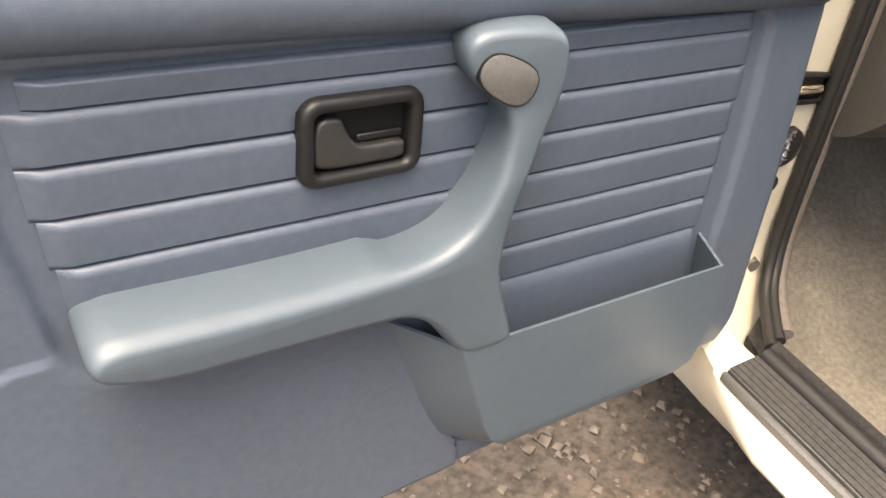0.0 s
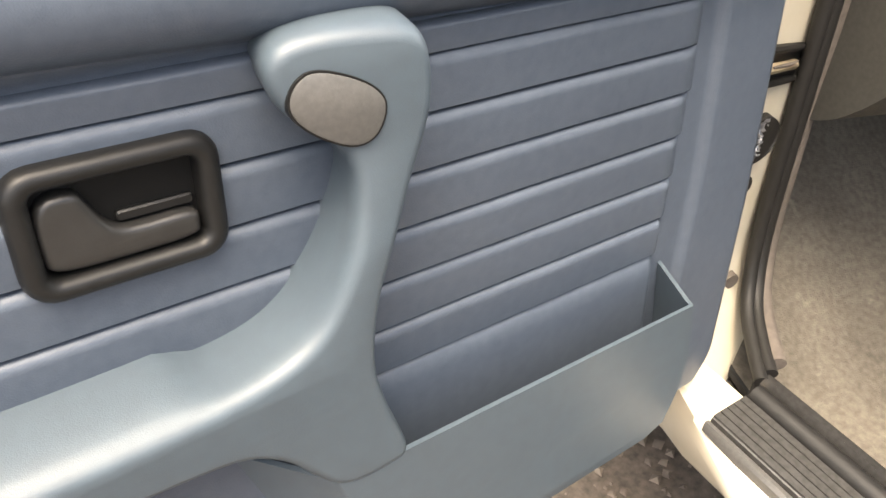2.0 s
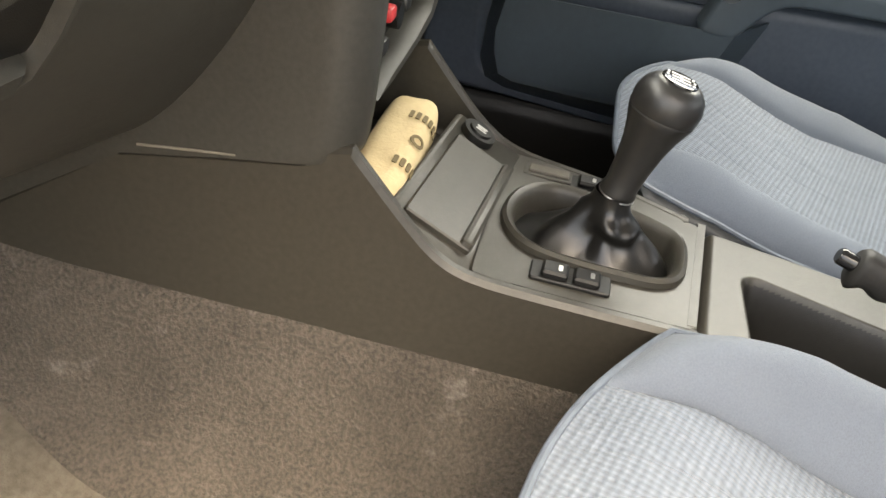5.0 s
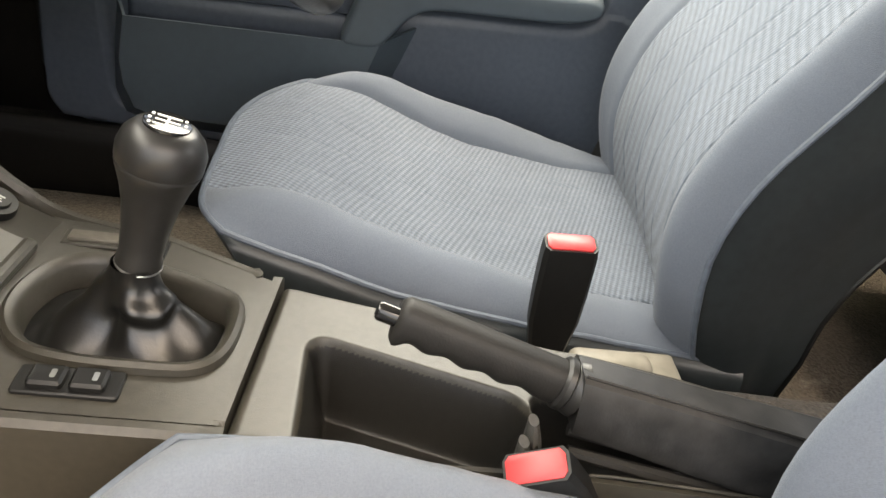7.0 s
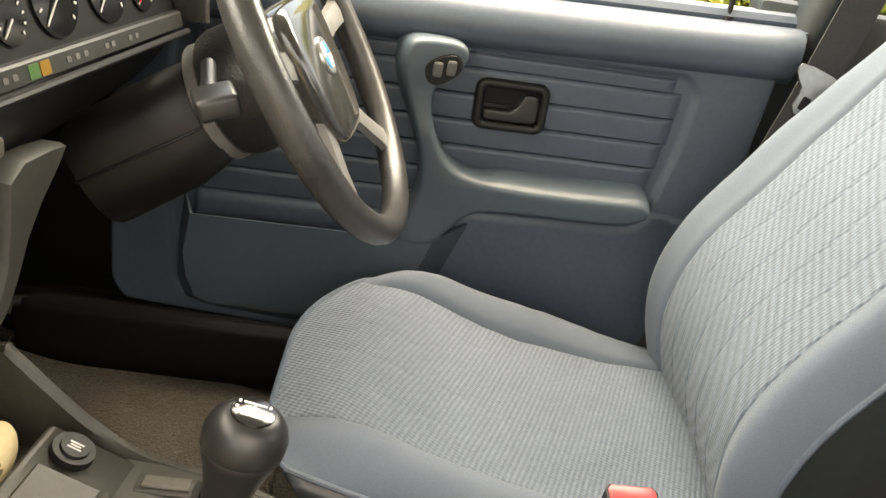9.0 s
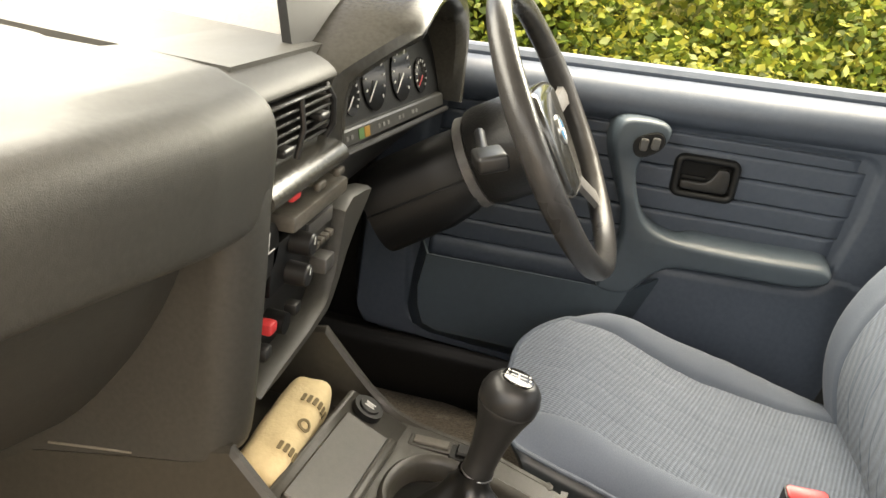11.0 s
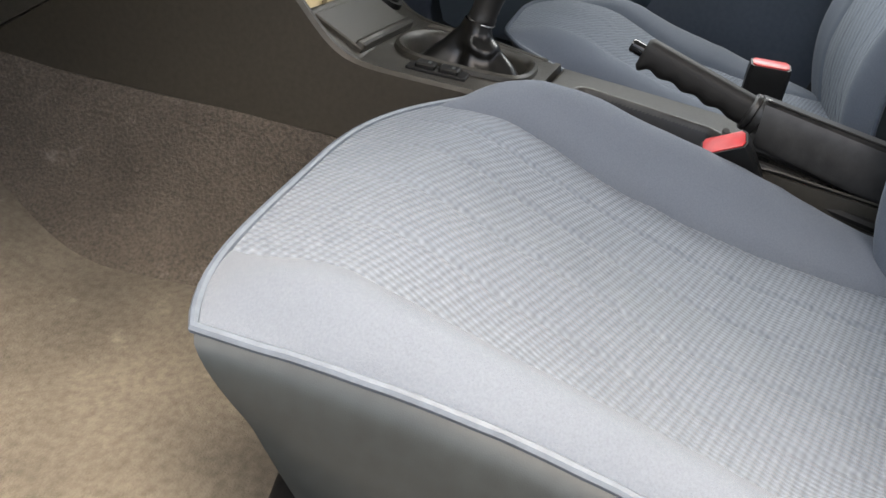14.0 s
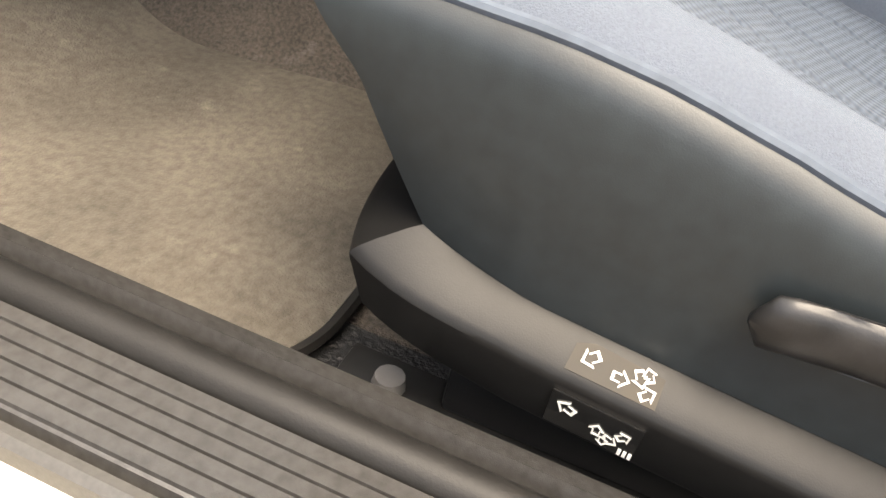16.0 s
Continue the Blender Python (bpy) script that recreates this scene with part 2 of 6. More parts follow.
def ribbed(name, c1, c2, pitch, slant, depth):
    """Woven cloth: fine slanting ribs broken by a thread grain."""
    m = material(name, c1, 0.9, colour2=c2, scale=200, big=0.12, sheen=0.1)
    t = m.node_tree
    b = t.nodes["Principled BSDF"]
    co = t.nodes.new("ShaderNodeTexCoord").outputs["Object"]
    mp = t.nodes.new("ShaderNodeMapping")
    mp.inputs["Rotation"].default_value = (0, 0, radians(slant))
    t.links.new(co, mp.inputs["Vector"])
    wv = t.nodes.new("ShaderNodeTexWave")
    wv.bands_direction = "Y"
    wv.inputs["Scale"].default_value = 0.314 / pitch
    wv.inputs["Distortion"].default_value, wv.inputs["Detail"].default_value = 0.6, 2.0
    wv.inputs["Detail Scale"].default_value = 3.0
    t.links.new(mp.outputs["Vector"], wv.inputs["Vector"])
    wx = t.nodes.new("ShaderNodeTexWave")
    wx.bands_direction = "X"
    wx.inputs["Scale"].default_value = 0.314 / (pitch * 0.8)
    wx.inputs["Distortion"].default_value = 1.2
    t.links.new(mp.outputs["Vector"], wx.inputs["Vector"])
    old = b.inputs["Base Color"].links[0].from_socket
    mul = t.nodes.new("ShaderNodeMix")
    mul.data_type, mul.blend_type = "RGBA", "MULTIPLY"
    mul.inputs["Factor"].default_value = 1.0
    rng = t.nodes.new("ShaderNodeMapRange")
    rng.inputs["To Min"].default_value, rng.inputs["To Max"].default_value = 0.68, 1.12
    add = t.nodes.new("ShaderNodeMath")
    add.operation = "MULTIPLY_ADD"
    add.inputs[1].default_value = 0.42
    t.links.new(wx.outputs["Fac"], add.inputs[0])
    sc = t.nodes.new("ShaderNodeMath")
    sc.operation = "MULTIPLY"
    sc.inputs[1].default_value = 0.58
    t.links.new(wv.outputs["Fac"], sc.inputs[0])
    t.links.new(sc.outputs[0], add.inputs[2])
    t.links.new(add.outputs[0], rng.inputs["Value"])
    t.links.new(old, mul.inputs["A"])
    t.links.new(rng.outputs["Result"], mul.inputs["B"])
    t.links.new(mul.outputs["Result"], b.inputs["Base Color"])
    bp = t.nodes.new("ShaderNodeBump")
    bp.inputs["Strength"].default_value, bp.inputs["Distance"].default_value = depth, 0.0013
    t.links.new(add.outputs[0], bp.inputs["Height"])
    t.links.new(bp.outputs["Normal"], b.inputs["Normal"])
    return m


CLOTH = ribbed("ribbed_seat_cloth", (0.152, 0.178, 0.218), (0.118, 0.142, 0.178), 0.0060, 20, 1.0)
PIPING = material("pale_blue_piping", (0.10, 0.122, 0.155), 0.5, scale=100)
METALBLACK = material("black_painted_steel", (0.02, 0.02, 0.02), 0.35, scale=60, big=0.2)
GLASS = bpy.data.materials.new("clear_glass")
GLASS.use_nodes = True
GLASS.node_tree.nodes["Principled BSDF"].inputs["Transmission Weight"].default_value = 1.0
GLASS.node_tree.nodes["Principled BSDF"].inputs["Roughness"].default_value = 0.0
GLASS.node_tree.nodes["Principled BSDF"].inputs["IOR"].default_value = 1.02
CRUMPLED = material("crumpled_foil", (0.42, 0.42, 0.44), 0.35, metal=0.7, colour2=(0.12, 0.12, 0.13), scale=90, bump=1.0, bump_scale=120)
GREYCON = material("mid_grey_plastic", (0.12, 0.108, 0.09), 0.35, scale=160, bump=0.15, bump_scale=1500, big=0.1)
KNOB = material("satin_grey_black_plastic", (0.020, 0.0195, 0.019), 0.38, scale=120, bump=0.08, bump_scale=1200, big=0.15)
GLOSSBLACK = material("gloss_black", (0.012, 0.012, 0.012), 0.12, scale=50)
# in the rear console's wells this darker tone carries their shade
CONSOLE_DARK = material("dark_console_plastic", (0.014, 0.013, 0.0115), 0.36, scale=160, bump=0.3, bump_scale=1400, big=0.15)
SILLPLASTIC = material("scuffed_sill_plastic", (0.060, 0.058, 0.056), 0.22, colour2=(0.042, 0.040, 0.038), scale=160, bump=0.2, bump_scale=1400, big=0.25)
BASEPLASTIC = material("black_moulded_plastic", (0.009, 0.009, 0.009), 0.46, spec=0.28, scale=120, bump=0.08, bump_scale=1200, big=0.15)
DASHGLOSS = material("smooth_dash_plastic", (0.055, 0.052, 0.045), 0.25, scale=200, bump=0.1, bump_scale=1300, big=0.1)
PADGLOSS = material("polished_pad_plastic", (0.045, 0.043, 0.038), 0.12, spec=0.9, scale=200, big=0.1)
GREYDIAL = material("grey_dial_strip", (0.035, 0.035, 0.032), 0.4, scale=90)
GREENLENS = material("green_lens", (0.08, 0.16, 0.06), 0.3, scale=60)
AMBERLENS = material("amber_lens", (0.30, 0.16, 0.03), 0.3, scale=60)
BLUE = material("light_blue_enamel", (0.10, 0.32, 0.55), 0.2, scale=60)
WHEELLEATHER = material("polished_worn_leather", (0.055, 0.052, 0.050), 0.28, scale=70, bump=0.35, bump_scale=500, big=0.3)
GREYSPOKE = material("grey_moulded_spoke", (0.16, 0.155, 0.15), 0.35, scale=90, bump=0.1, bump_scale=900, big=0.1)
GRAINED = material("coarse_grained_black_plastic", (0.020, 0.020, 0.020), 0.40, scale=90, bump=0.7, bump_scale=320, big=0.15)
WEBBING = material("dark_belt_webbing", (0.03, 0.031, 0.032), 0.7, scale=300, bump=0.4, bump_scale=700, big=0.1)
CREAMPL = material("cream_plastic", (0.26, 0.235, 0.19), 0.5, scale=60, big=0.15)
STRAP = material("dirty_painted_steel", (0.40, 0.33, 0.22), 0.5, colour2=(0.16, 0.12, 0.08), scale=50, bump=0.4, bump_scale=160, big=0.4)
WORNBLACK = material("worn_black_plastic", (0.010, 0.010, 0.010), 0.40, colour2=(0.030, 0.029, 0.029), scale=60, bump=0.12, bump_scale=500, big=0.2)
AMBERFILM = material("yellowed_film", (0.030, 0.022, 0.011), 0.65, colour2=(0.02, 0.018, 0.014), scale=40, big=0.3)
HEADLINE = material("grey_headlining", (0.30, 0.30, 0.30), 0.9, scale=200, bump=0.3, bump_scale=500)
HOLLOW = material("unlit_black_plastic", (0.004, 0.004, 0.004), 0.6, spec=0.2, scale=80)


# ---- doors ----
DS = 0.97
GS = -0.077           # fall of the pleats towards the hinge


def door_frame(o, a, up, n):
    o, a, up, n = (Vector(q) for q in (o, a, up, n))
    a.normalize(), up.normalize(), n.normalize()
    return lambda u, v, w: o + (a * u + up * v + n * w) * DS


def ease(x):
    x = min(1.0, max(0.0, x))
    return x * x * (3 - 2 * x)


def card_height(u, v):
    """Relief of the door card: a sunken pleated field inside a raised, softly rolled surround."""
    r = 0.028
    right = u - (0.037 - 0.25 * (v - 0.10) ** 2 - 0.03 * max(0.0, 0.02 - v))
    left = (-0.684 + 0.13 * max(0.0, 0.17 - v)) - u
    dx = max(right, left)
    dy = v - (0.2150 + GS * u)
    if u < -0.35 + 0.3 * max(0.0, -0.15 - v):
        dy = max(dy, 0.016 + 0.10 * (-0.40 - u) - v)
    dy = max(dy, -0.215 - v)
    sd = min(max(dx + r, dy + r), 0) + math.hypot(max(dx + r, 0.0), max(dy + r, 0.0)) - r
    h = 0.0075 * ease((sd + 0.001) / 0.010)
    if v < 0.06 and u < -0.33:
        h += 0.004 * ease((sd - 0.003) / 0.020)
    return h


def card_edges(v):
    """Rear and front edge of the card at height v."""
    return (-0.792 + 0.08 * max(0.0, 0.10 - v) + 1.2 * max(0.0, -0.20 - v) ** 1.5,
            0.121 - 0.05 * max(0.0, -0.02 - v) - 0.11 * max(0.0, (-0.20 - v) / 0.05) ** 2 * 0.25)


def door(name, put, label, driver):
    base = put(0.15, -0.23, -0.05)
    d = thing(name, base, label, "car door")
    L = lambda u, V, w: put(u, V + GS * u, w)
    # painted shell behind the card
    shell = [(0.122, 0.215), (0.128, 0.06), (0.124, -0.06), (0.117, -0.18), (0.098, -0.240), (0.06, -0.258), (-0.3, -0.256), (-0.68, -0.258), (-0.760, -0.20),
             (-0.790, 0.0), (-0.800, 0.10), (-0.800, 0.33), (0.118, 0.245)]
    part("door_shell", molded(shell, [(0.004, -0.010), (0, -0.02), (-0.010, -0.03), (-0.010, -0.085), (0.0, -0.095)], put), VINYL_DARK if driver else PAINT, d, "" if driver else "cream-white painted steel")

    def card(a, b):
        v0, v1 = -0.248, 0.222
        vv = v0 + (v1 - v0) * b
        u0, u1 = card_edges(vv)
        u = u0 + (u1 - u0) * a
        v = v0 + (v1 - v0 + (GS - 0.02) * u) * b
        e = min((u - u0) / 0.006, (u1 - u) / 0.006, (v - v0) / 0.006, 1.0)
        return put(u, v, card_height(u, v) - 0.010 * (1 - math.sqrt(max(0.0, 1 - (1 - e) ** 2))) + 0.0004 * noise.noise(Vector((u * 9, v * 9, 4))))
    part("door_card", grid(card, 260, 140), VINYL, d, "", 60)
    # upper pad with its rolled lower edge
    prof = [(0.190, -0.002), (0.197, 0.006), (0.203, 0.014), (0.212, 0.022), (0.225, 0.027), (0.245, 0.029), (0.268, 0.026), (0.287, 0.018), (0.298, 0.006), (0.302, -0.012), (0.300, -0.05), (0.27, -0.05), (0.2, -0.02)]

    def padring(u, f):
        return [L(u, 0.213 - 0.021 * u + (V - 0.197) * 0.68, w if w < 0 else w * f) for V, w in prof]
    us = [-0.810, -0.805, -0.79] + [-0.77 + 0.05 * k for k in range(18)] + [0.1, 0.112, 0.121]
    part("upper_pad", loft([padring(u, 0.3 if u in (-0.810, 0.121) else 0.8 if u in (-0.805, 0.112) else 1.0) for u in us]), VINYL, d)
    # pleats: padded bands between welded seams
    V0, dV = 0.1925, 0.0382
    for k in range(8):
        Vt, Vb = V0 - dV * (k - 1), V0 - dV * k
        if k == 0:
            Vt = 0.2125
        if k == 7:
            Vb -= 0.06
        uf = 0.0175 - 0.0045 * max(0, k - 2) - 0.3 * max(0.0, Vb - 0.175)
        ur = -0.668 + 0.0035 * max(0, k - 2) + (0.014 if k == 0 else 0.0)
        if k > 4:
            ur = -0.36

        def pleat(a, b, Vt=Vt, Vb=Vb, uf=uf, ur=ur, k=k):
            b = b ** 1.5
            V = Vt + (Vb - Vt) * b
            c = min(1.0, b / 0.20)
            e = (1 - (1 - c) ** 2) ** 0.5 * (1 - 0.34 * b ** 1.6) * min(1.0, 0.02 + (1 - b) / 0.035)
            e2 = min(1, min(a, 1 - a) * 55)
            wob = 0.0007 * noise.noise(Vector((a * 9, k * 3.1, 0))) + 0.0003 * noise.noise(Vector((a * 34, b * 2, k)))
            u_ = ur + (uf - ur) * a
            if abs(u_ + 0.4315) < 0.047 and abs(V + GS * u_ - 0.178) < 0.029:
                e = 0.1
            return L(u_, V, 0.0004 + (0.0078 + wob) * e * (0.12 + 0.88 * e2))
        part("pleat", grid(pleat, 96, 24), VINYL, d)
    # armrest with the pull rising out of it, one moulding
    arm = [(-0.645, 0.057), (-0.614, 0.047), (-0.532, 0.040), (-0.474, 0.035), (-0.437, 0.031), (-0.414, 0.026), (-0.392, 0.008), (-0.377, -0.017), (-0.362, -0.038), (-0.335, -0.043), (-0.303, -0.041),
           (-0.311, -0.010), (-0.319, 0.018), (-0.324, 0.054), (-0.315, 0.10), (-0.298, 0.138), (-0.286, 0.169), (-0.276, 0.192), (-0.270, 0.215), (-0.271, 0.240), (-0.280, 0.252),
           (-0.298, 0.256), (-0.330, 0.258), (-0.353, 0.255), (-0.363, 0.243), (-0.359, 0.222), (-0.344, 0.206), (-0.331, 0.197), (-0.323, 0.184), (-0.3225, 0.165), (-0.330, 0.138), (-0.343, 0.112),
           (-0.360, 0.091), (-0.384, 0.080), (-0.42, 0.076), (-0.47, 0.077), (-0.547, 0.082), (-0.62, 0.090), (-0.648, 0.092), (-0.663, 0.082), (-0.661, 0.066)]
    arm = smooth_poly(arm, 2)

    def armput(u, v, w):
        if v > 0.13:                                   # the pull thins towards its head
            w = w * (1 - 0.30 * min(1.0, (v - 0.13) / 0.06) * min(1.0, max(0.0, (-0.275 - u) / 0.085)))
        back = max(0.0, 1 - w / 0.056)
        if v > 0.06 and u < -0.39:                      # the pad of the rest swells towards the door, and ends in a step
            v += 0.012 * back ** 0.8 * ease((-0.412 - u) / 0.028)
        if v > 0.09:
            u += 0.014 * back * min(1.0, (v - 0.09) / 0.08)
        return put(u, v, w)
    part("armrest", molded(arm, [(0, 0.001), (0, 0.016), (0, 0.036), (0.0002, 0.047), (0.0010, 0.0525), (0.0024, 0.0562), (0.0044, 0.0588), (0.0066, 0.0602), (0.0090, 0.0608)], armput), VINYL_SOFT, d, "smooth blue moulded armrest with pull", 50)
    # map pocket: a deep open bin with an angled rear cheek
    p0 = [(-0.425, -0.005), (-0.408, -0.066), (-0.386, -0.135), (-0.360, -0.190), (-0.318, -0.224), (-0.28, -0.236), (-0.15, -0.237), (-0.04, -0.236), (-0.002, -0.226), (0.012, -0.19), (0.014, -0.12), (0.010, -0.052)]
    p1 = [(-0.362, -0.030), (-0.352, -0.068), (-0.343, -0.100), (-0.330, -0.150), (-0.322, -0.168), (-0.308, -0.182), (-0.17, -0.192), (-0.055, -0.197), (-0.030, -0.190), (-0.015, -0.158), (-0.008, -0.12), (-0.013, -0.057)]
    rings = []
    for f, w in ((0, 0.0), (0.45, 0.026), (0.88, 0.0505), (0.955, 0.0555), (0.99, 0.0582), (1.02, 0.0590)):
        rings.append([put(a[0] + (b[0] - a[0]) * f, a[1] + (b[1] - a[1]) * f, w) for a, b in zip(p0, p1)])
    m_ = len(p0)
    faces = [(i * m_ + j, (i + 1) * m_ + j, (i + 1) * m_ + j + 1, i * m_ + j + 1) for i in range(len(rings) - 1) for j in range(m_ - 1)]
    faces += [tuple((len(rings) - 1) * m_ + j for j in tri) for tri in tessellate_polygon([[Vector((x, y, 0)) for x, y in p1]])]
    pocket = bm_of([v for r in rings for v in r], faces)
    side = put(0, 0, 1) - put(0, 0, 0)
    big = max(pocket.faces, key=lambda f: f.calc_area())
    if big.normal.dot(side) < 0:
        bmesh.ops.reverse_faces(pocket, faces=pocket.faces)
    bmesh.ops.solidify(pocket, geom=pocket.faces[:], thickness=0.0035)
    part("map_pocket", pocket, VINYL_SOFT, d, "smooth blue map pocket", 30)
    # inner handle: bezel, dish, lever
    hc = (-0.4315, 0.178)

    def hput(x, y, h):
        c, s = math.cos(-0.075), math.sin(-0.075)
        return put(hc[0] + x * c - y * s, hc[1] + x * s + y * c, h)
    handle = part("door_handle", ring_plate(rounded(0.106, 0.0735, 0.016), rounded(0.080, 0.049, 0.006),
                  [(0, 0.002), (0, 0.010), (0.10, 0.0140), (0.25, 0.0162), (0.5, 0.0170), (0.72, 0.0165), (0.88, 0.0150), (0.97, 0.0118), (1, 0.008), (1, -0.004)], hput), BLACK, d, "black plastic handle bezel")
    part("dish", molded(rounded(0.082, 0.051, 0.006), [(0, 0.0016), (0.0, 0.0024)], hput), HOLLOW, handle)
    part("finger_ledge", molded(rounded(0.040, 0.006, 0.002, 3), [(0, 0.002), (0, 0.005), (0.001, 0.006)], lambda x, y, h: hput(x + 0.018, y - 0.0025, h)), BLACK, handle)
    lev = [(-0.0395, 0.0185), (-0.0405, -0.010), (-0.0385, -0.0225), (0.0, -0.0232), (0.0375, -0.0228), (0.0385, -0.014), (0.0375, -0.0065), (0.010, -0.0075), (-0.003, -0.0065), (-0.010, 0.001), (-0.0155, 0.012), (-0.019, 0.0195)]
    part("lever", molded(smooth_poly(lev, 2), [(0, 0.002), (0, 0.0095), (0.0008, 0.0112), (0.0022, 0.0122), (0.004, 0.0125)], hput), KNOB, handle)

    # plate in the head of the pull
    def eput(x, y, h):
        u, v = -0.3255 + x, 0.217 + y
        w = 0.0612 * (1 - 0.30 * min(1.0, max(0.0, (-0.275 - u) / 0.085)))
        return put(u, v, w + h)
    out = [(-0.0245, 0.008), (-0.020, 0.018), (-0.010, 0.0235), (0.010, 0.0155), (0.022, 0.006), (0.0245, -0.004), (0.018, -0.018), (0.006, -0.0215), (-0.010, -0.0125), (-0.021, -0.002)]
    out = smooth_poly(out, 2)
    part("plate_gap", molded(inset(out, -0.0012), [(0, -0.004), (0, 0.0008)], eput), BLACK, d)
    if driver:
        part("switch_panel", molded(out, [(0, 0), (0.001, 0.002)], eput), BLACK, d)
        for x in (-0.010, 0.008):
            sw = molded(rounded(0.013, 0.020, 0.004), [(0, 0.002), (0, 0.005), (0.002, 0.0065)], lambda a, b, h, x=x: eput(a + x, b + 0.002 - x * 0.25, h))
            part("window_switch", sw, GREYPLATE, d)
    else:
        part("blanking_plate", molded(out, [(0, 0), (0.0, 0.0014), (0.0015, 0.0022)], eput), GREYPLATE, d, "grey brushed blanking plate")
    return d


LP = door_frame((-0.804, 0.427, 0.579), (0.9975, 0.0700, 0.0), (-0.007, 0.100, 0.995), (0.0700, -0.9925, 0.1))
RP = door_frame((0.660, 0.122, 0.592), (0, math.cos(0.0576), math.sin(0.0576)), (0, -math.sin(0.0576), math.cos(0.0576)), (-1, 0, 0))
door("passenger_door", LP, "open car door with pleated blue vinyl trim, armrest and pocket", False)
rd = door("driver_door", RP, "closed car door with pleated blue vinyl trim under an open window", True)
ledge_u = [-0.810 + 0.905 * k / 12 for k in range(13)]
part("window_ledge", tube([RP(u, 0.290 + (GS - 0.021) * u, -0.03) for u in ledge_u], 0.012, 8), VINYL, rd)
part("window_seal", tube([RP(u, 0.296 + (GS - 0.021) * u, -0.045) for u in ledge_u], 0.006, 8), METAL, rd, "bright window weather strip")
pin0 = RP(-0.702, 0.355, -0.022)
part("lock_pin", merge(tube([pin0, pin0 + Vector((0, 0, 0.03))], [0.003, 0.0045], 10), tube([pin0 - Vector((0, 0, 0.004)), pin0 + Vector((0, 0, 0.004))], 0.008, 12)), BLACK, rd)


# ---- seats ----
def between(pts, d):
    """Value at d on a broken line of (distance, value) pairs."""
    for (a, za), (b, zb) in zip(pts, pts[1:]):
        if d <= b or (b, zb) == pts[-1]:
            return za + (zb - za) * min(1.0, max(0.0, (d - a) / (b - a)))


def seat(name, cx, label, side, back_y):
    """Seat with cushion, backrest and base. side: -1 where the outer flank is towards -x."""
    root = thing(name, (cx, -0.33, 0.27), label, "car seat", "front seats")
    left = side < 0
    HW, YB = (0.2603, -0.586) if left else (0.245, -0.62)
    YF = -0.030 if left else -0.062
    rim = ((0.06, 0.524), (0.134, 0.527), (0.17, 0.526), (0.23, 0.522), (0.276, 0.512), (0.313, 0.503), (0.40, 0.486), (0.60, 0.452)) if left else \
          ((0.06, 0.514), (0.134, 0.492), (0.25, 0.462), (0.386, 0.440), (0.60, 0.414))
    mid = ((0.05, 0.525), (0.12, 0.521), (0.17, 0.513), (0.22, 0.500), (0.28, 0.482), (0.34, 0.466), (0.40, 0.456), (0.48, 0.449), (0.60, 0.444))
    dy, dz = (0.014, 0.0) if left else (-0.02, -0.014)

    def plan(s, t):
        if left:
            y0 = YF - 0.092 * max(0.0, (s + 0.05) / 1.05) ** 2.2 - 0.022 * max(0.0, -s) ** 6
        else:
            y0 = -0.070 - 0.11 * max(0.0, (s + 0.15) / 1.07) ** 2.3 - 0.030 * max(0.0, -s) ** 10
        hw = HW * (0.912 + 0.033 * min(1, t * 4)) * (1 - 0.05 * max(0, t - 0.6))
        return cx + s * hw, y0 + (YB - y0) * t

    def ztop(s, t):
        x, y = plan(s, t)
        zp = between(rim, dy - y)
        zs = between(mid, dy - y) + dz
        a = abs(s)
        g = min(1.0, max(0.0, (1 - a) / 0.31))
        gs = g * g * (3 - 2 * g)
        nose = 1 - math.exp(-t * 16)
        bol = (0.036 if left and s > 0 else 0.034 if s > 0 else 0.026) * math.sin(math.pi * g) ** 0.8 * nose * max(0.0, 1 - max(0.0, t - 0.5) * 2.0) if a > 0.69 else 0.0
        front = 0.010 * gs * (math.exp(-((t - 0.14) / 0.10) ** 2))
        dip = -0.010 * max(0, 1 - (a / 0.69) ** 2) * min(1, max(0, (t - 0.2) / 0.3)) + 0.004 * max(0, 1 - (a / 0.69) ** 2) * nose
        seam = -0.0055 * math.exp(-((a - 0.69) / 0.014) ** 2) * min(1, t * 8)
        tuck = (-0.0032 if left else -0.0008) * sum(math.exp(-((s - q) / 0.013) ** 2) for q in (-0.42, -0.14, 0.14, 0.42)) * min(1, t * 5)
        wob = 0.0025 * noise.noise(Vector((x * 14, y * 14, 3.0 * side))) + 0.0012 * noise.noise(Vector((x * 40, y * 40, 1.0)))
        return Vector((x, y, zp + (zs - zp) * gs + bol + front + dip + seam + tuck + wob * nose))

    part("cushion", grid(lambda a, b: ztop(-0.69 + 1.38 * a, b), 110, 70), CLOTH, root, "ribbed blue-grey cloth centre", 60)
    part("cushion_bolster", grid(lambda a, b: ztop(-1 + 0.31 * a, b), 28, 60), FABRIC, root, "plain blue-grey velour bolster", 60)
    part("cushion_bolster", grid(lambda a, b: ztop(0.69 + 0.31 * a, b), 28, 60), FABRIC, root, "plain blue-grey velour bolster", 60)
    loop = [ztop(-1, 1 - k / 30) for k in range(30)] + [ztop(-1 + 2 * k / 40, 0) for k in range(41)] + [ztop(1, (k + 1) / 30) for k in range(30)]
    part("piping", tube(loop, 0.0032, 8), PIPING, root, "pale blue piping")
    nl = len(loop)

    def foot(y):
        """Height of the flank's lower edge, which lifts at the front."""
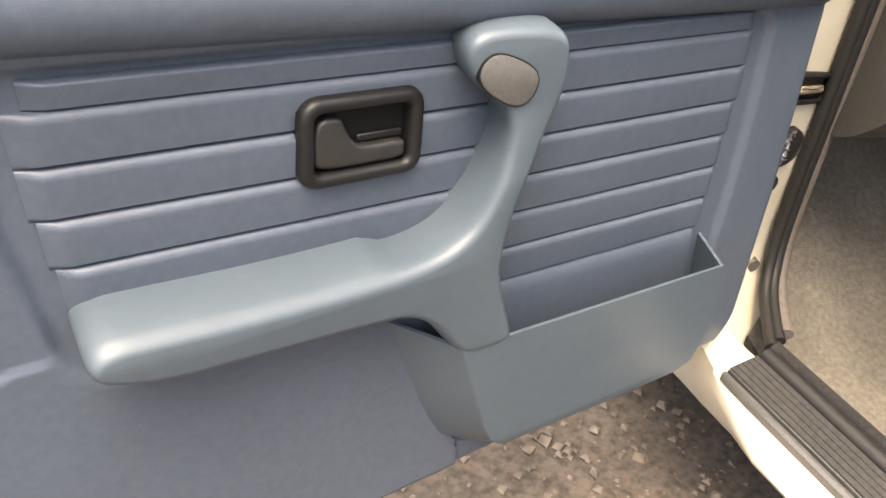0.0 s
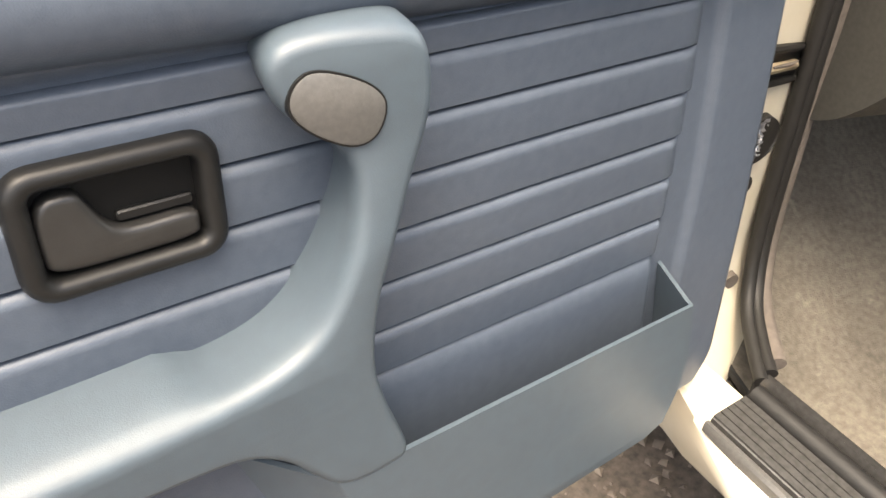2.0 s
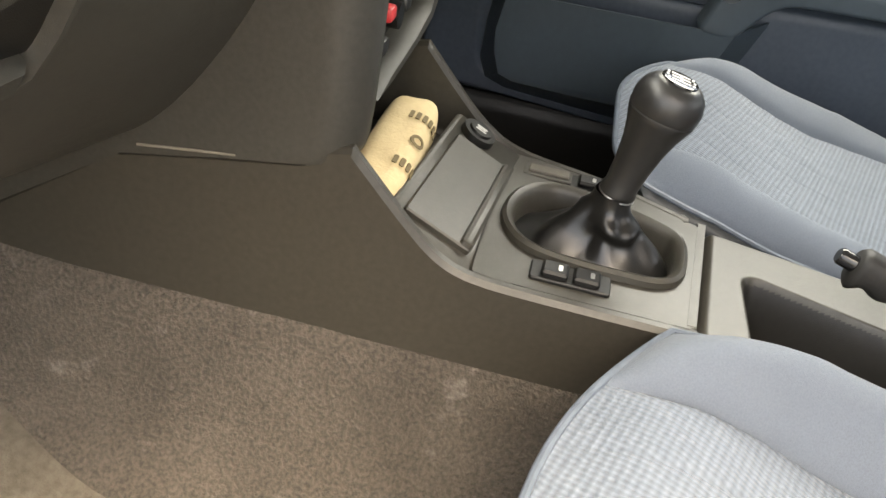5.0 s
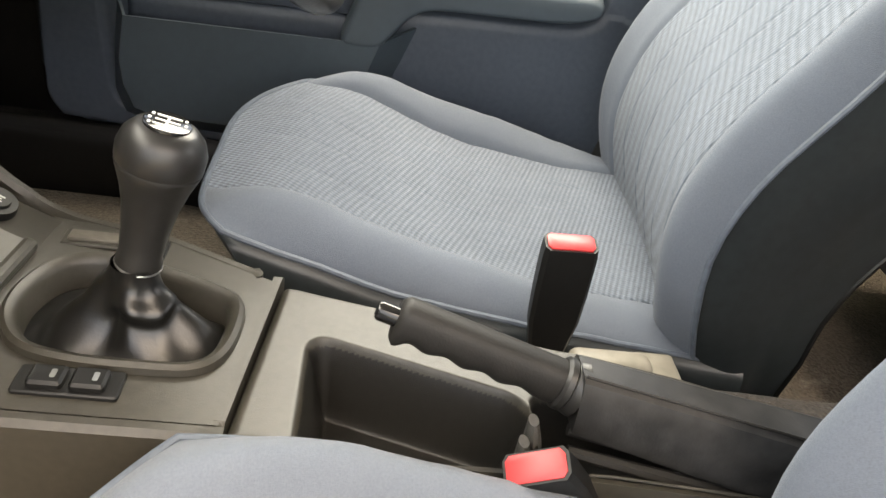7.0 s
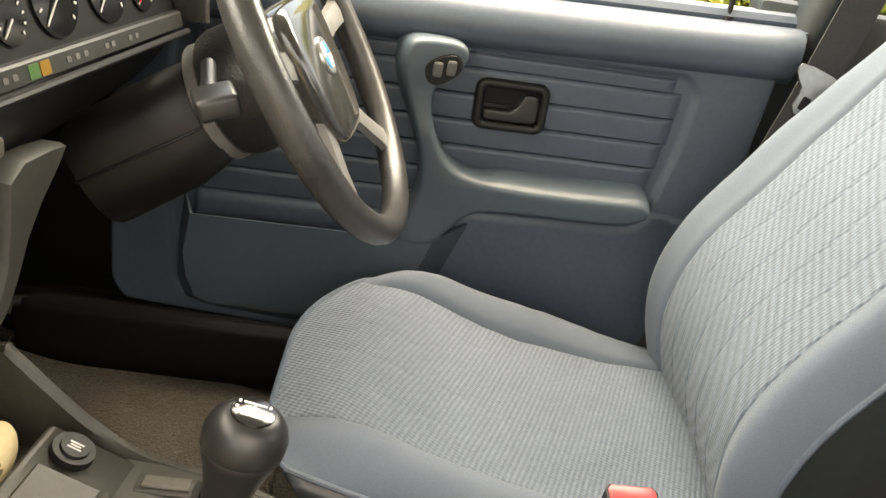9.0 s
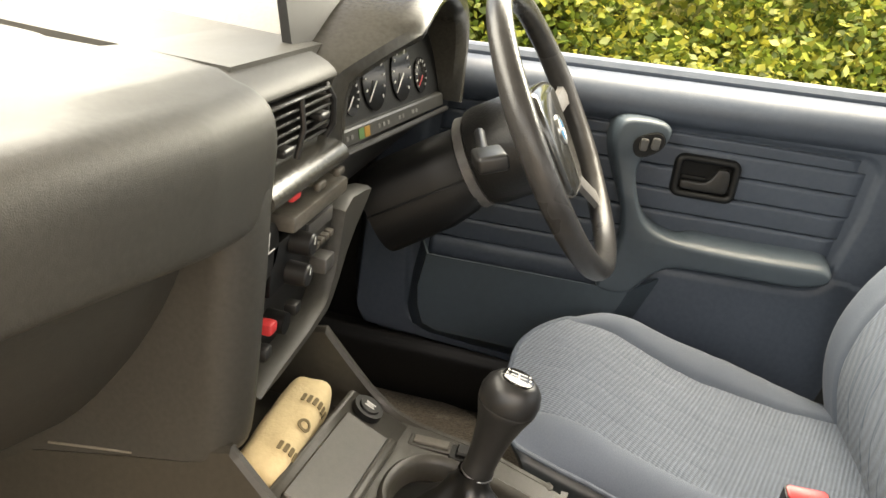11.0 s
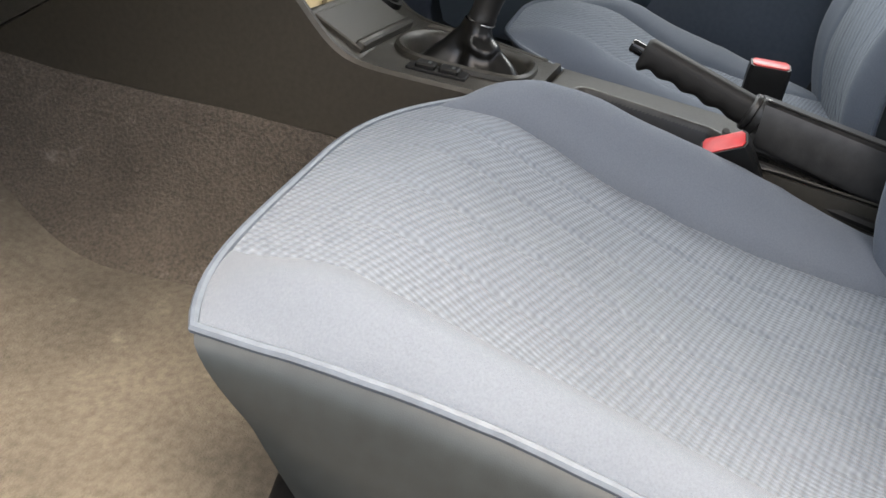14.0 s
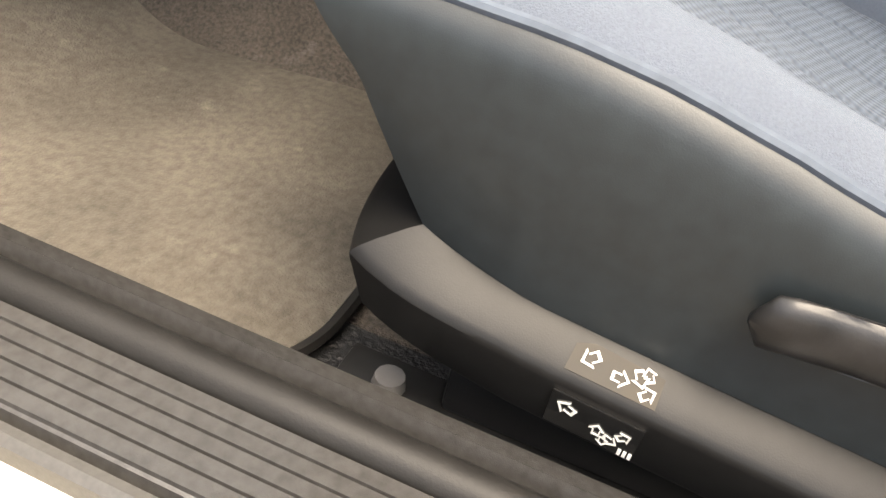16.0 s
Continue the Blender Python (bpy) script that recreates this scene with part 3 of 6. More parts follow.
        return 0.408 + 0.075 * (y + 0.185) + 0.020 * math.exp(min(0.6, (y + 0.107) / 0.028)) + (0.0 if left else -0.012)

    def skirt(a, b):
        p = loop[min(nl - 1, round(a * (nl - 1)))].copy()
        fr = max(0.0, 1 - abs(p.y - YF) / 0.16)
        inx = (p.x - cx) / HW
        bow = math.sin(b ** 0.55 * math.pi) * 0.011
        y = p.y - (0.072 * b + 0.018 * b * b) * fr
        zb = foot(y)
        crease = 0.0012 * noise.noise(Vector((p.x * 9, p.y * 9, b * 4))) * math.sin(math.pi * b)
        return Vector((cx + (p.x - cx) * (1 + 0.035 * b) + inx * (bow + crease), y, p.z + (zb - p.z) * b))
    part("skirt", grid(skirt, nl - 1, 16), VINYL_DARK, root, "dark blue vinyl flank", 60)
    # moulded base below the flank: a sloping ledge over an upright face
    edge = [skirt(k / (nl - 1), 1.0) for k in range(nl)]
    out = []
    for k in range(nl):
        t_ = edge[min(nl - 1, k + 7)] - edge[max(0, k - 7)]
        n = Vector((t_.y, -t_.x, 0)).normalized()
        out.append(n if n.dot(edge[k] - Vector((cx, -0.33, edge[k].z))) > 0 else -n)

    def basering(off, dz_):
        return [Vector((p.x, p.y, p.z + dz_)) + n * off * (1 + 0.8 * max(0.0, n.y) * (off > 0)) for p, n in zip(edge, out)]
    part("seat_base", loft([basering(o, z) for o, z in ((-0.014, 0.004), (-0.002, 0.0005), (0.004, -0.0025), (0.012, -0.0085), (0.0165, -0.0125), (0.0188, -0.0152), (0.0196, -0.0175),
                                                        (0.0192, -0.0205), (0.0140, -0.048), (0.010, -0.0535), (0.002, -0.056), (-0.03, -0.056))]), BASEPLASTIC, root, "black plastic seat base", 30)
    for sx in (-1, 1):
        rx = cx + sx * 0.226
        part("rail", box((rx, -0.34 + dy, 0.283), (0.040, 0.47, 0.022), 0.004), METALBLACK, root)
        part("rail_lip", box((rx + sx * 0.026, -0.36 + dy, 0.276), (0.004, 0.44, 0.034), 0.0015), METALBLACK, root)
        part("rail_support", box((rx - sx * 0.004, -0.37 + dy, 0.318), (0.018, 0.40, 0.05), 0.004), METALBLACK, root)
        part("bolt", tube([(rx + sx * 0.004, -0.138 + dy, 0.291), (rx + sx * 0.004, -0.138 + dy, 0.302)], [0.011, 0.009], 12), GREYSPOKE, root)
    # backrest
    lean = radians(31)
    e2, e3 = Vector((0, -math.sin(lean), math.cos(lean))), Vector((0, math.cos(lean), math.sin(lean)))
    spine, p, h = [], Vector((cx, back_y, 0.40)), 0.0
    while h < 0.80:
        q = radians(-17 + 48 * ease((h - 0.05) / 0.20))
        spine.append((p.copy(), Vector((0, math.cos(q), math.sin(q)))))
        p += Vector((0, -math.sin(q), math.cos(q))) * 0.01
        h += 0.01
    BS = 0.66

    def bplan(s, t):
        hw = 0.238 * (1.0 - 0.10 * max(0, t - 0.55) - 0.25 * max(0, t - 0.88)) * (0.94 + 0.06 * min(1, t * 7))
        return s * hw, -0.06 + 0.70 * t

    def btop(s, t):
        x, h = bplan(s, t)
        a = abs(s)
        w = 0.024 * (1 - math.exp(-(1 - a) * 13)) * (1 - math.exp(-(1 - t) * 12))
        w += (0.052 if left else 0.026) * math.exp(-((a - 0.86) / 0.13) ** 2) * math.exp(-((t - 0.42) / 0.4) ** 2)
        w -= 0.012 * max(0.0, 1 - (a / 0.70) ** 2)
        w += 0.006 * math.exp(-((t - 0.28) / 0.2) ** 2) * (1 - a ** 3)
        w -= 0.005 * math.exp(-((a - BS) / 0.014) ** 2)
        w -= (0.0032 if left else 0.0018) * sum(math.exp(-((s - q) / 0.013) ** 2) for q in (-0.40, -0.13, 0.13, 0.40))
        w += 0.0025 * noise.noise(Vector((x * 14, h * 14, 7.0 * side)))
        f = min(len(spine) - 1.001, (h + 0.06) / 0.01)
        i = int(f)
        c, n = spine[i][0].lerp(spine[i + 1][0], f - i), spine[i][1].lerp(spine[i + 1][1], f - i)
        return c + Vector((x, 0 if left else -0.018 * (s + 1), 0)) + n * (w + 0.025)
    part("backrest", grid(lambda a, b: btop(-BS + 2 * BS * a, b), 110, 60), CLOTH, root, "ribbed blue-grey cloth centre", 60)
    part("backrest_bolster", grid(lambda a, b: btop(-1 + (1 - BS) * a, b), 28, 50), FABRIC, root, "", 60)
    part("backrest_bolster", grid(lambda a, b: btop(BS + (1 - BS) * a, b), 28, 50), FABRIC, root, "", 60)
    bl = [btop(-1, k / 30) for k in range(30)] + [btop(-1 + 2 * k / 30, 1) for k in range(31)] + [btop(1, 1 - (k + 1) / 30) for k in range(30)]
    part("piping", tube(bl, 0.0032, 8), PIPING, root, "pale blue piping")

    def shell(a, b):
        p = bl[min(len(bl) - 1, round(a * (len(bl) - 1)))]
        x = p.x - cx
        low = max(0.0, 1 - (p.z - 0.36) / 0.16)
        dep = 0.17 * b * (1 - 0.35 * low)
        return Vector((cx + x * (1 + 0.03 * math.sin(math.pi * min(1.0, b * 1.4)) - 0.06 * b * b), p.y, p.z)) - e3 * dep + e2 * (-0.02 * b * math.sin(math.pi * a))
    part("backrest_flank", grid(shell, len(bl) - 1, 14), VINYL_DARK, root, "dark blue vinyl flank", 60)
    trail = [shell(k / 90, 1.0) for k in range(91)]
    part("edge_welt", tube(trail, 0.003, 6), BLACK, root)

    def rear(a, b):
        p, q = shell(b * 0.5, 1.0), shell(1 - b * 0.5, 1.0)
        return p.lerp(q, a) - e3 * 0.012 * math.sin(math.pi * a)
    part("backrest_shell", grid(rear, 16, 30), VINYL_DARK, root)

    def flank_point(y, off, dz_):
        """A point of the base's outer side, off outside the flank's lower edge."""
        k = min(range(nl), key=lambda i: abs(edge[i].y - y) + (9 if (edge[i].x - cx) * side < 0.1 else 0))
        i, j = (k, k + 1) if (edge[min(k + 1, nl - 1)].y - y) * (edge[k].y - y) <= 0 and k + 1 < nl else (max(0, k - 1), k)
        f = (y - edge[i].y) / (edge[j].y - edge[i].y) if abs(edge[j].y - edge[i].y) > 1e-6 else 0.0
        p, n = edge[i].lerp(edge[j], f), out[i].lerp(out[j], f)
        return p + n * off + Vector((0, 0, dz_))
    return flank_point


base_side = seat("passenger_seat", -0.361, "blue-grey cloth front passenger seat with dark vinyl flanks", -1, -0.594)
seat("driver_seat", 0.365, "blue-grey cloth driver seat behind the steering wheel", 1, -0.600)

# ---- floor, tunnel, sills ----
def floor_z(y):
    """Footwell floor, rising as a toe board towards the bulkhead."""
    k = max(0.0, y - 0.26)
    f = max(0.0, k - 0.19)
    return 0.245 + 1.45 * min(k, 0.19) ** 2 + 0.55 * f + 0.5 * f * f


def sheet(x0, x1, y0, y1, fz, nx=20, ny=40):
    return grid(lambda a, b: Vector((x0 + (x1 - x0) * a, y0 + (y1 - y0) * b, fz(x0 + (x1 - x0) * a, y0 + (y1 - y0) * b))), nx, ny)


solo("floor", merge(sheet(-0.66, -0.10, -1.7, 1.0, lambda x, y: floor_z(y) - 0.012), sheet(0.10, 0.70, -1.7, 1.0, lambda x, y: floor_z(y) - 0.012)), CARPET,
     "dark grey-brown car floor carpet", "floor", kind="structure")


def matsheet(cx0, cx1):
    def f(a, b):
        y = -0.055 + 0.80 * b
        x = cx0 + (cx1 - cx0) * a
        if b < 0.13:
            k = (0.13 - b) / 0.13
            mid = (cx0 + cx1) / 2
            x = mid + (x - mid) * (1 - 0.42 * (1 - math.sqrt(max(0, 1 - k * k))))
        return Vector((x, y, floor_z(y) + 0.004 + 0.003 * noise.noise(Vector((x * 5, y * 5, 0)))))
    return f


RIBBED = material("black_ribbed_floor_vinyl", (0.020, 0.020, 0.021), 0.5, scale=120, bump=1.0, bump_scale=230, big=0.2, relief=0.003)
solo("floor_edge_left", sheet(-0.632, -0.50, -1.0, 0.02, lambda x, y: floor_z(y) - 0.007 + 0.06 * max(0.0, -0.612 - x), 12, 30), RIBBED, "black pebbled vinyl floor edge beside the sill", "floor", kind="structure")
m1 = thing("floor_mat", (-0.38, 0.2, 0.25), "beige carpet mat with dark stitched edge", "floor mat")
f1 = matsheet(-0.622, -0.10)
part("mat_top", grid(f1, 40, 120), MAT, m1)
edge = [f1(0, (1 - k / 60) ** 2) for k in range(61)] + [f1(k / 20, 0) for k in range(1, 15)]
part("edging", tube(edge, 0.0055, 6), RUBBER, m1, "dark stitched edging")
m2 = thing("floor_mat", (0.40, 0.2, 0.25), "brown carpet mat in the driver footwell", "floor mat")
part("mat_top", grid(matsheet(0.12, 0.62), 30, 40), CARPET, m2)

TUNNEL = smooth_poly([(-0.240, 0.222), (-0.203, 0.248), (-0.174, 0.280), (-0.153, 0.318), (-0.141, 0.352), (-0.131, 0.390), (-0.119, 0.427), (-0.09, 0.440), (0, 0.445),
                      (0.09, 0.440), (0.115, 0.425), (0.136, 0.37), (0.155, 0.32), (0.172, 0.275), (0.196, 0.252), (0.235, 0.225)], 1, False)


def tunnel(a, b):
    y = -1.2 + 2.1 * b
    k = a * (len(TUNNEL) - 1)
    i = min(int(k), len(TUNNEL) - 2)
    x = TUNNEL[i][0] + (TUNNEL[i + 1][0] - TUNNEL[i][0]) * (k - i)
    z = TUNNEL[i][1] + (TUNNEL[i + 1][1] - TUNNEL[i][1]) * (k - i)
    low = max(0.0, 0.475 - z) / 0.25
    e = y - 0.28
    wide = 1 - 0.55 * (1 - math.exp(-e * e * (2.5 if e > 0 else 6.0))) * low
    return Vector((x * wide, y, z + 0.05 * max(0, y - 0.36) + 0.03 * max(0, 0.30 - y) * (1 - low) * ease((y + 0.17) / 0.10) - 0.02 * (1 - low) * ease((-0.14 - y) / 0.06) + 0.004 * noise.noise(Vector((x * 8, y * 8, 1)))))


solo("transmission_tunnel", grid(tunnel, 56, 70), CARPET, "grey-brown carpeted tunnel with pale scuffs", "floor", kind="structure")


SO = 0.777            # outer edge of the sill


def sill(name, sg, paint, label):
    s = thing(name, (sg * 0.70, -0.2, 0.2), label, "door sill", kind="structure")

    def X(prof, y0=-0.75, y1=0.40):
        def at(x, y, z):
            lim = 0.79 - 0.36 * max(0.0, y - 0.22)
            return Vector((sg * min(x, max(0.70, lim)), y, z + 0.006))
        return loft([[at(x, y0 + (y1 - y0) * k / 23, z) for x, z in prof] for k in range(24)])
    part("sill_body", X([(0.668, 0.20), (0.672, 0.318), (0.722, 0.318), (0.743, 0.312), (SO - 0.012, 0.306), (SO - 0.003, 0.300), (SO, 0.292), (SO - 0.004, 0.284), (SO - 0.045, 0.245), (SO - 0.085, 0.20)], -0.9, 0.50), paint, s)
    part("seal", X(smooth_poly([(0.657, 0.318), (0.655, 0.330), (0.661, 0.340), (0.672, 0.340), (0.680, 0.332), (0.678, 0.318)], 1), -0.9, 0.36), RUBBER, s)
    part("inner_trim", X([(0.6261, 0.2350), (0.6275, 0.3200), (0.6297, 0.3270), (0.6315, 0.3210), (0.6333, 0.3280), (0.6362, 0.3330), (0.6380, 0.3270), (0.6398, 0.3330), (0.6426, 0.3370), (0.6444, 0.3310), (0.6462, 0.3360), (0.6491, 0.3390), (0.6513, 0.3320), (0.6520, 0.2350)], -0.9, 0.375), SILLPLASTIC if paint is PAINT else BLACK, s, "dark grey ribbed inner sill trim")
    ribs = [(0.678, 0.318), (0.679, 0.330)]
    for k in range(5):
        x = 0.680 + k * 0.0094
        ribs += [(x, 0.3285 - 0.0006 * k), (x + 0.0004, 0.3312 - 0.0006 * k), (x + 0.0082, 0.3308 - 0.0006 * k), (x + 0.0086, 0.3280 - 0.0006 * k)]
    ribs += [(0.728, 0.325), (0.730, 0.314)]
    part("tread_strip", X(ribs, -0.72, 0.362), SILLPLASTIC if paint is PAINT else BLACK, s, "ribbed black tread strip")
    part("edge_strip", X([(0.732, 0.315), (0.733, 0.3245), (0.738, 0.3255), (0.742, 0.322), (0.743, 0.312)], -0.72, 0.362), GREYPLATE if paint is PAINT else BLACK, s)
    return s


sill("sill_left", -1, PAINT, "cream-white door sill with ribbed black tread strip")
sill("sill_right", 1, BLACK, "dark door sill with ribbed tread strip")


def pillar(name, sg, paint, label):
    s = thing(name, (sg * 0.70, 0.47, 0.3), label, "pillar", kind="structure")
    rings = []
    for k in range(26):
        z = 0.28 + 0.65 * k / 25
        low = min(1.0, max(0, (0.43 - z) / 0.13))
        pull = 0.06 * low ** 2.2
        lean = 0.06 * (z - 0.55)
        prof = [(0.535 + lean + 0.06 * low ** 2, 0.500 - pull), (0.57 + lean + 0.045 * low ** 2, 0.491 - pull), (0.62 + lean + 0.02 * low ** 2, 0.479 - pull), (0.67 + lean, 0.467 - pull), (0.70 + lean, 0.462 - pull), (0.735 + lean * 0.4, 0.464 - pull * 0.9),
                (0.75, 0.480 - pull * 0.6), (0.755, 0.54), (0.70, 0.62), (0.57, 0.60)]
        rings.append([Vector((sg * (min(x, 0.712 + 0.5 * max(0.0, z - 0.33))), y, z)) for x, y in prof])
    part("post", loft(rings), paint, s)
    path = [(0.575, 0.484, 0.99), (0.552, 0.486, 0.80), (0.544, 0.488, 0.70), (0.538, 0.488, 0.60), (0.534, 0.487, 0.50), (0.535, 0.482, 0.42), (0.545, 0.468, 0.375), (0.565, 0.445, 0.352), (0.593, 0.407, 0.343), (0.617, 0.374, 0.339)]
    ps = smooth_poly(path, 2, False)
    part("edge_trim", tube([(sg * x, y, z) for x, y, z in ps], 0.0105, 10), SEAL, s, "dusty brown woven door edge trim")
    part("door_seal", tube([(sg * (x + 0.018), y - 0.006, z) for x, y, z in ps], 0.0085, 10), RUBBER, s)
    part("door_seal", tube([(sg * (x + 0.034), y - 0.008, z - 0.002) for x, y, z in ps], 0.0080, 10), RUBBER, s)
    return s


pillar("pillar_left", -1, PAINT, "cream-white hinge pillar with door seal and plugs")
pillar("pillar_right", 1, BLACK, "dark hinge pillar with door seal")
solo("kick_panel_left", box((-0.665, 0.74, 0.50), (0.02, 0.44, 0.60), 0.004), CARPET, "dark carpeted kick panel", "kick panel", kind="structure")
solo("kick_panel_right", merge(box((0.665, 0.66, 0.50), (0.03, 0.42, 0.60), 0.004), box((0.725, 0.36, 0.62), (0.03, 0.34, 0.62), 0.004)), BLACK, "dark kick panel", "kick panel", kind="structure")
# door check strap, plugs
def face_y(x):
    """Rear face of the hinge pillar at a distance x from the middle."""
    return 0.4605 + 0.24 * (0.70 - x)


dc = thing("door_check_strap", (-0.64, 0.47, 0.65), "painted door check strap in a rubber-lined slot", "door check")
slot_z = lambda x, z: z + 0.27 * (x - 0.58)
for nm, zz in (("upper_lip", 0.660), ("lower_lip", 0.626)):
    part(nm, tube([(-x, face_y(x) - 0.003, slot_z(x, zz)) for x in (0.575, 0.60, 0.63, 0.66, 0.70, 0.725)], [0.003, 0.0042, 0.0046, 0.0046, 0.0046, 0.004], 8), RUBBER, dc)
part("end_lip", tube([(-0.577, face_y(0.577) - 0.003, 0.660), (-0.573, face_y(0.577) - 0.004, 0.643), (-0.577, face_y(0.577) - 0.003, 0.626)], 0.004, 8), RUBBER, dc)
part("slot", loft([[Vector((-x, face_y(x) + d_, slot_z(x, z))) for x, z in ((0.578, 0.628), (0.725, 0.628), (0.725, 0.658), (0.578, 0.658))] for d_ in (0.004, -0.0015)]), BLACK, dc)
part("strap", tube([(-x, face_y(x) - d_, slot_z(x, 0.643)) for x, d_ in ((0.588, 0.001), (0.600, 0.005), (0.62, 0.006), (0.66, 0.007), (0.70, 0.008))], [0.004, 0.0062, 0.0058, 0.0062, 0.006], 8, flat=0.8), STRAP, dc)
part("strap_ridge", tube([(-x, face_y(x) - d_, slot_z(x, 0.647)) for x, d_ in ((0.597, 0.008), (0.622, 0.011), (0.66, 0.012))], [0.0012, 0.002, 0.0012], 6), SEAL, dc)
py_ = face_y(0.627)
lamp = thing("round_plug", (-0.627, py_, 0.575), "round plug with crumpled metal face on the pillar", "plug")
part("rim", tube([(-0.627, py_ + 0.006, 0.575), (-0.629, py_ - 0.005, 0.575), (-0.629, py_ - 0.007, 0.575)], [0.0280, 0.0280, 0.0265], 24), RUBBER, lamp)
part("face", grid(lambda a, b: Vector((-0.629, py_ - 0.008 + 0.004 * noise.noise(Vector((a * 7 * math.cos(b * math.tau), a * 7 * math.sin(b * math.tau), 2))), 0.575)) + Vector((math.cos(b * math.tau), 0.25 * math.cos(b * math.tau), math.sin(b * math.tau))) * 0.0268 * a, 10, 28), CRUMPLED, lamp, "", 20)
gy_ = face_y(0.632)
solo("grommet", merge(tube([(-0.632, gy_ + 0.004, 0.523), (-0.633, gy_ - 0.006, 0.523), (-0.633, gy_ - 0.007, 0.523)], [0.0135, 0.0135, 0.0115], 18), tube([(-0.633, gy_, 0.523), (-0.634, gy_ - 0.010, 0.523)], 0.006, 12)), RUBBER, "small black rubber grommet on the pillar", "grommet")
solo("drain_plug", tube([(-0.596, 0.486, 0.378), (-0.598, 0.470, 0.378)], [0.011, 0.010], 14), SEAL, "small brown oval plug on the pillar", "plug")

# ---- console ----
con = thing("centre_console", (0.0, 0.0, 0.44), "grey-brown plastic centre console with tray and switches", "centre console")
CL, CR = -0.106, 0.125


def con_right(y):
    return between(((-0.175, 0.056), (-0.063, 0.109), (0.013, 0.126), (0.060, 0.142), (0.2, 0.142)), y)


def seam_y(x):
    """Slanting joint between the front and the rear console."""
    return -0.1552 - 0.1007 * x


TOP = smooth_poly([(-0.145, 0.517), (-0.02, 0.517), (0.035, 0.519), (0.062, 0.530), (0.090, 0.556), (0.137, 0.606)], 2, False)
SIDE = [(-0.145, 0.43)] + TOP + [(0.31, 0.569), (0.50, 0.44), (0.50, 0.425)]
part("side_panel", molded(SIDE, [(0.004, 0.0), (0.0, 0.004), (0.0, 0.010), (0.004, 0.014)], lambda y, z, h: Vector((CL - 0.006 + h, y, z))), CONSOLE, con)
part("side_panel", molded([p for p in SIDE], [(0.004, 0.0), (0.0, 0.004), (0.0, 0.010), (0.004, 0.014)],
                          lambda y, z, h: Vector((con_right(y) - 0.008 + h, y, z))), CONSOLE, con)
# gear plate with an opening for the boot
GC = (0.004, -0.066)
boot_out = [(-0.022, 0.088), (0.012, 0.091), (0.046, 0.080), (0.064, 0.058), (0.066, 0.030), (0.050, -0.020), (0.034, -0.056), (0.020, -0.071), (-0.010, -0.073), (-0.044, -0.068), (-0.061, -0.052), (-0.063, -0.02), (-0.062, 0.03), (-0.052, 0.068)]
boot_out = smooth_poly(boot_out, 2)


def zc(y):
    for (y0, z0), (y1, z1) in zip(TOP, TOP[1:]):
        if y <= y1:
            return z0 + (z1 - z0) * (y - y0) / (y1 - y0)
    return TOP[-1][1]


n_ = len(boot_out)
outer = []
for x, y in boot_out:
    ang = math.atan2(y, x)
    kx = (CR - 0.006 - GC[0]) if math.cos(ang) > 0 else (GC[0] - CL - 0.006)
    ky = (0.035 - GC[1]) if math.sin(ang) > 0 else (GC[1] + 0.170)
    k = min(kx / max(1e-6, abs(math.cos(ang))), ky / max(1e-6, abs(math.sin(ang))))
    px_, py_ = GC[0] + math.cos(ang) * k, GC[1] + math.sin(ang) * k
    px_ = min(px_, con_right(py_) - 0.004)
    outer.append((px_, max(py_, seam_y(px_) + 0.003)))
part("gear_plate", loft([[Vector((x, y, zc(y) - 0.001)) for x, y in outer], [Vector((GC[0] + x * 1.0, GC[1] + y, 0.5165)) for x, y in boot_out],
                         [Vector((GC[0] + x * 0.97, GC[1] + y * 0.97, 0.475)) for x, y in boot_out]], cap=False), CONSOLE, con)
part("boot_frame", ring_plate(boot_out, inset(boot_out, 0.010), [(-0.25, 0.0), (-0.15, 0.005), (0.2, 0.0075), (0.6, 0.006), (1.0, 0.0), (1.1, -0.03)],
                              lambda x, y, h: Vector((GC[0] + x, GC[1] + y, 0.517 + h))), CONSOLE, con)
part("cubby_floor", box((0.0085, 0.165, 0.515), (0.225, 0.22, 0.008), 0.002), CONSOLE, con)
part("cubby_back", box((0.0085, 0.235, 0.56), (0.225, 0.01, 0.12), 0.002), CONSOLE, con)
cross = [(CL + 0.002, 0.43), (CL + 0.002, 0.510), (CL + 0.010, 0.5165), (0.068, 0.5165), (0.076, 0.510), (0.076, 0.43)]
part("rear_edge", loft([[Vector((x, seam_y(x) + dy_, z)) for x, z in cross] for dy_ in (0.008, 0.0008)]), CONSOLE, con)
# ashtray and lighter
ash = thing("ashtray", (0.0, 0.06, 0.52), "closed grey plastic ashtray in the console", "ashtray")
AY = Vector((0, 0.9, 0.42)).normalized()
A0 = Vector((0.004, 0.064, 0.530))


def aput(x, y, h):
    return A0 + Vector((1, -0.09, 0)) * x + AY * y + Vector((0, -AY.z, AY.y)) * h


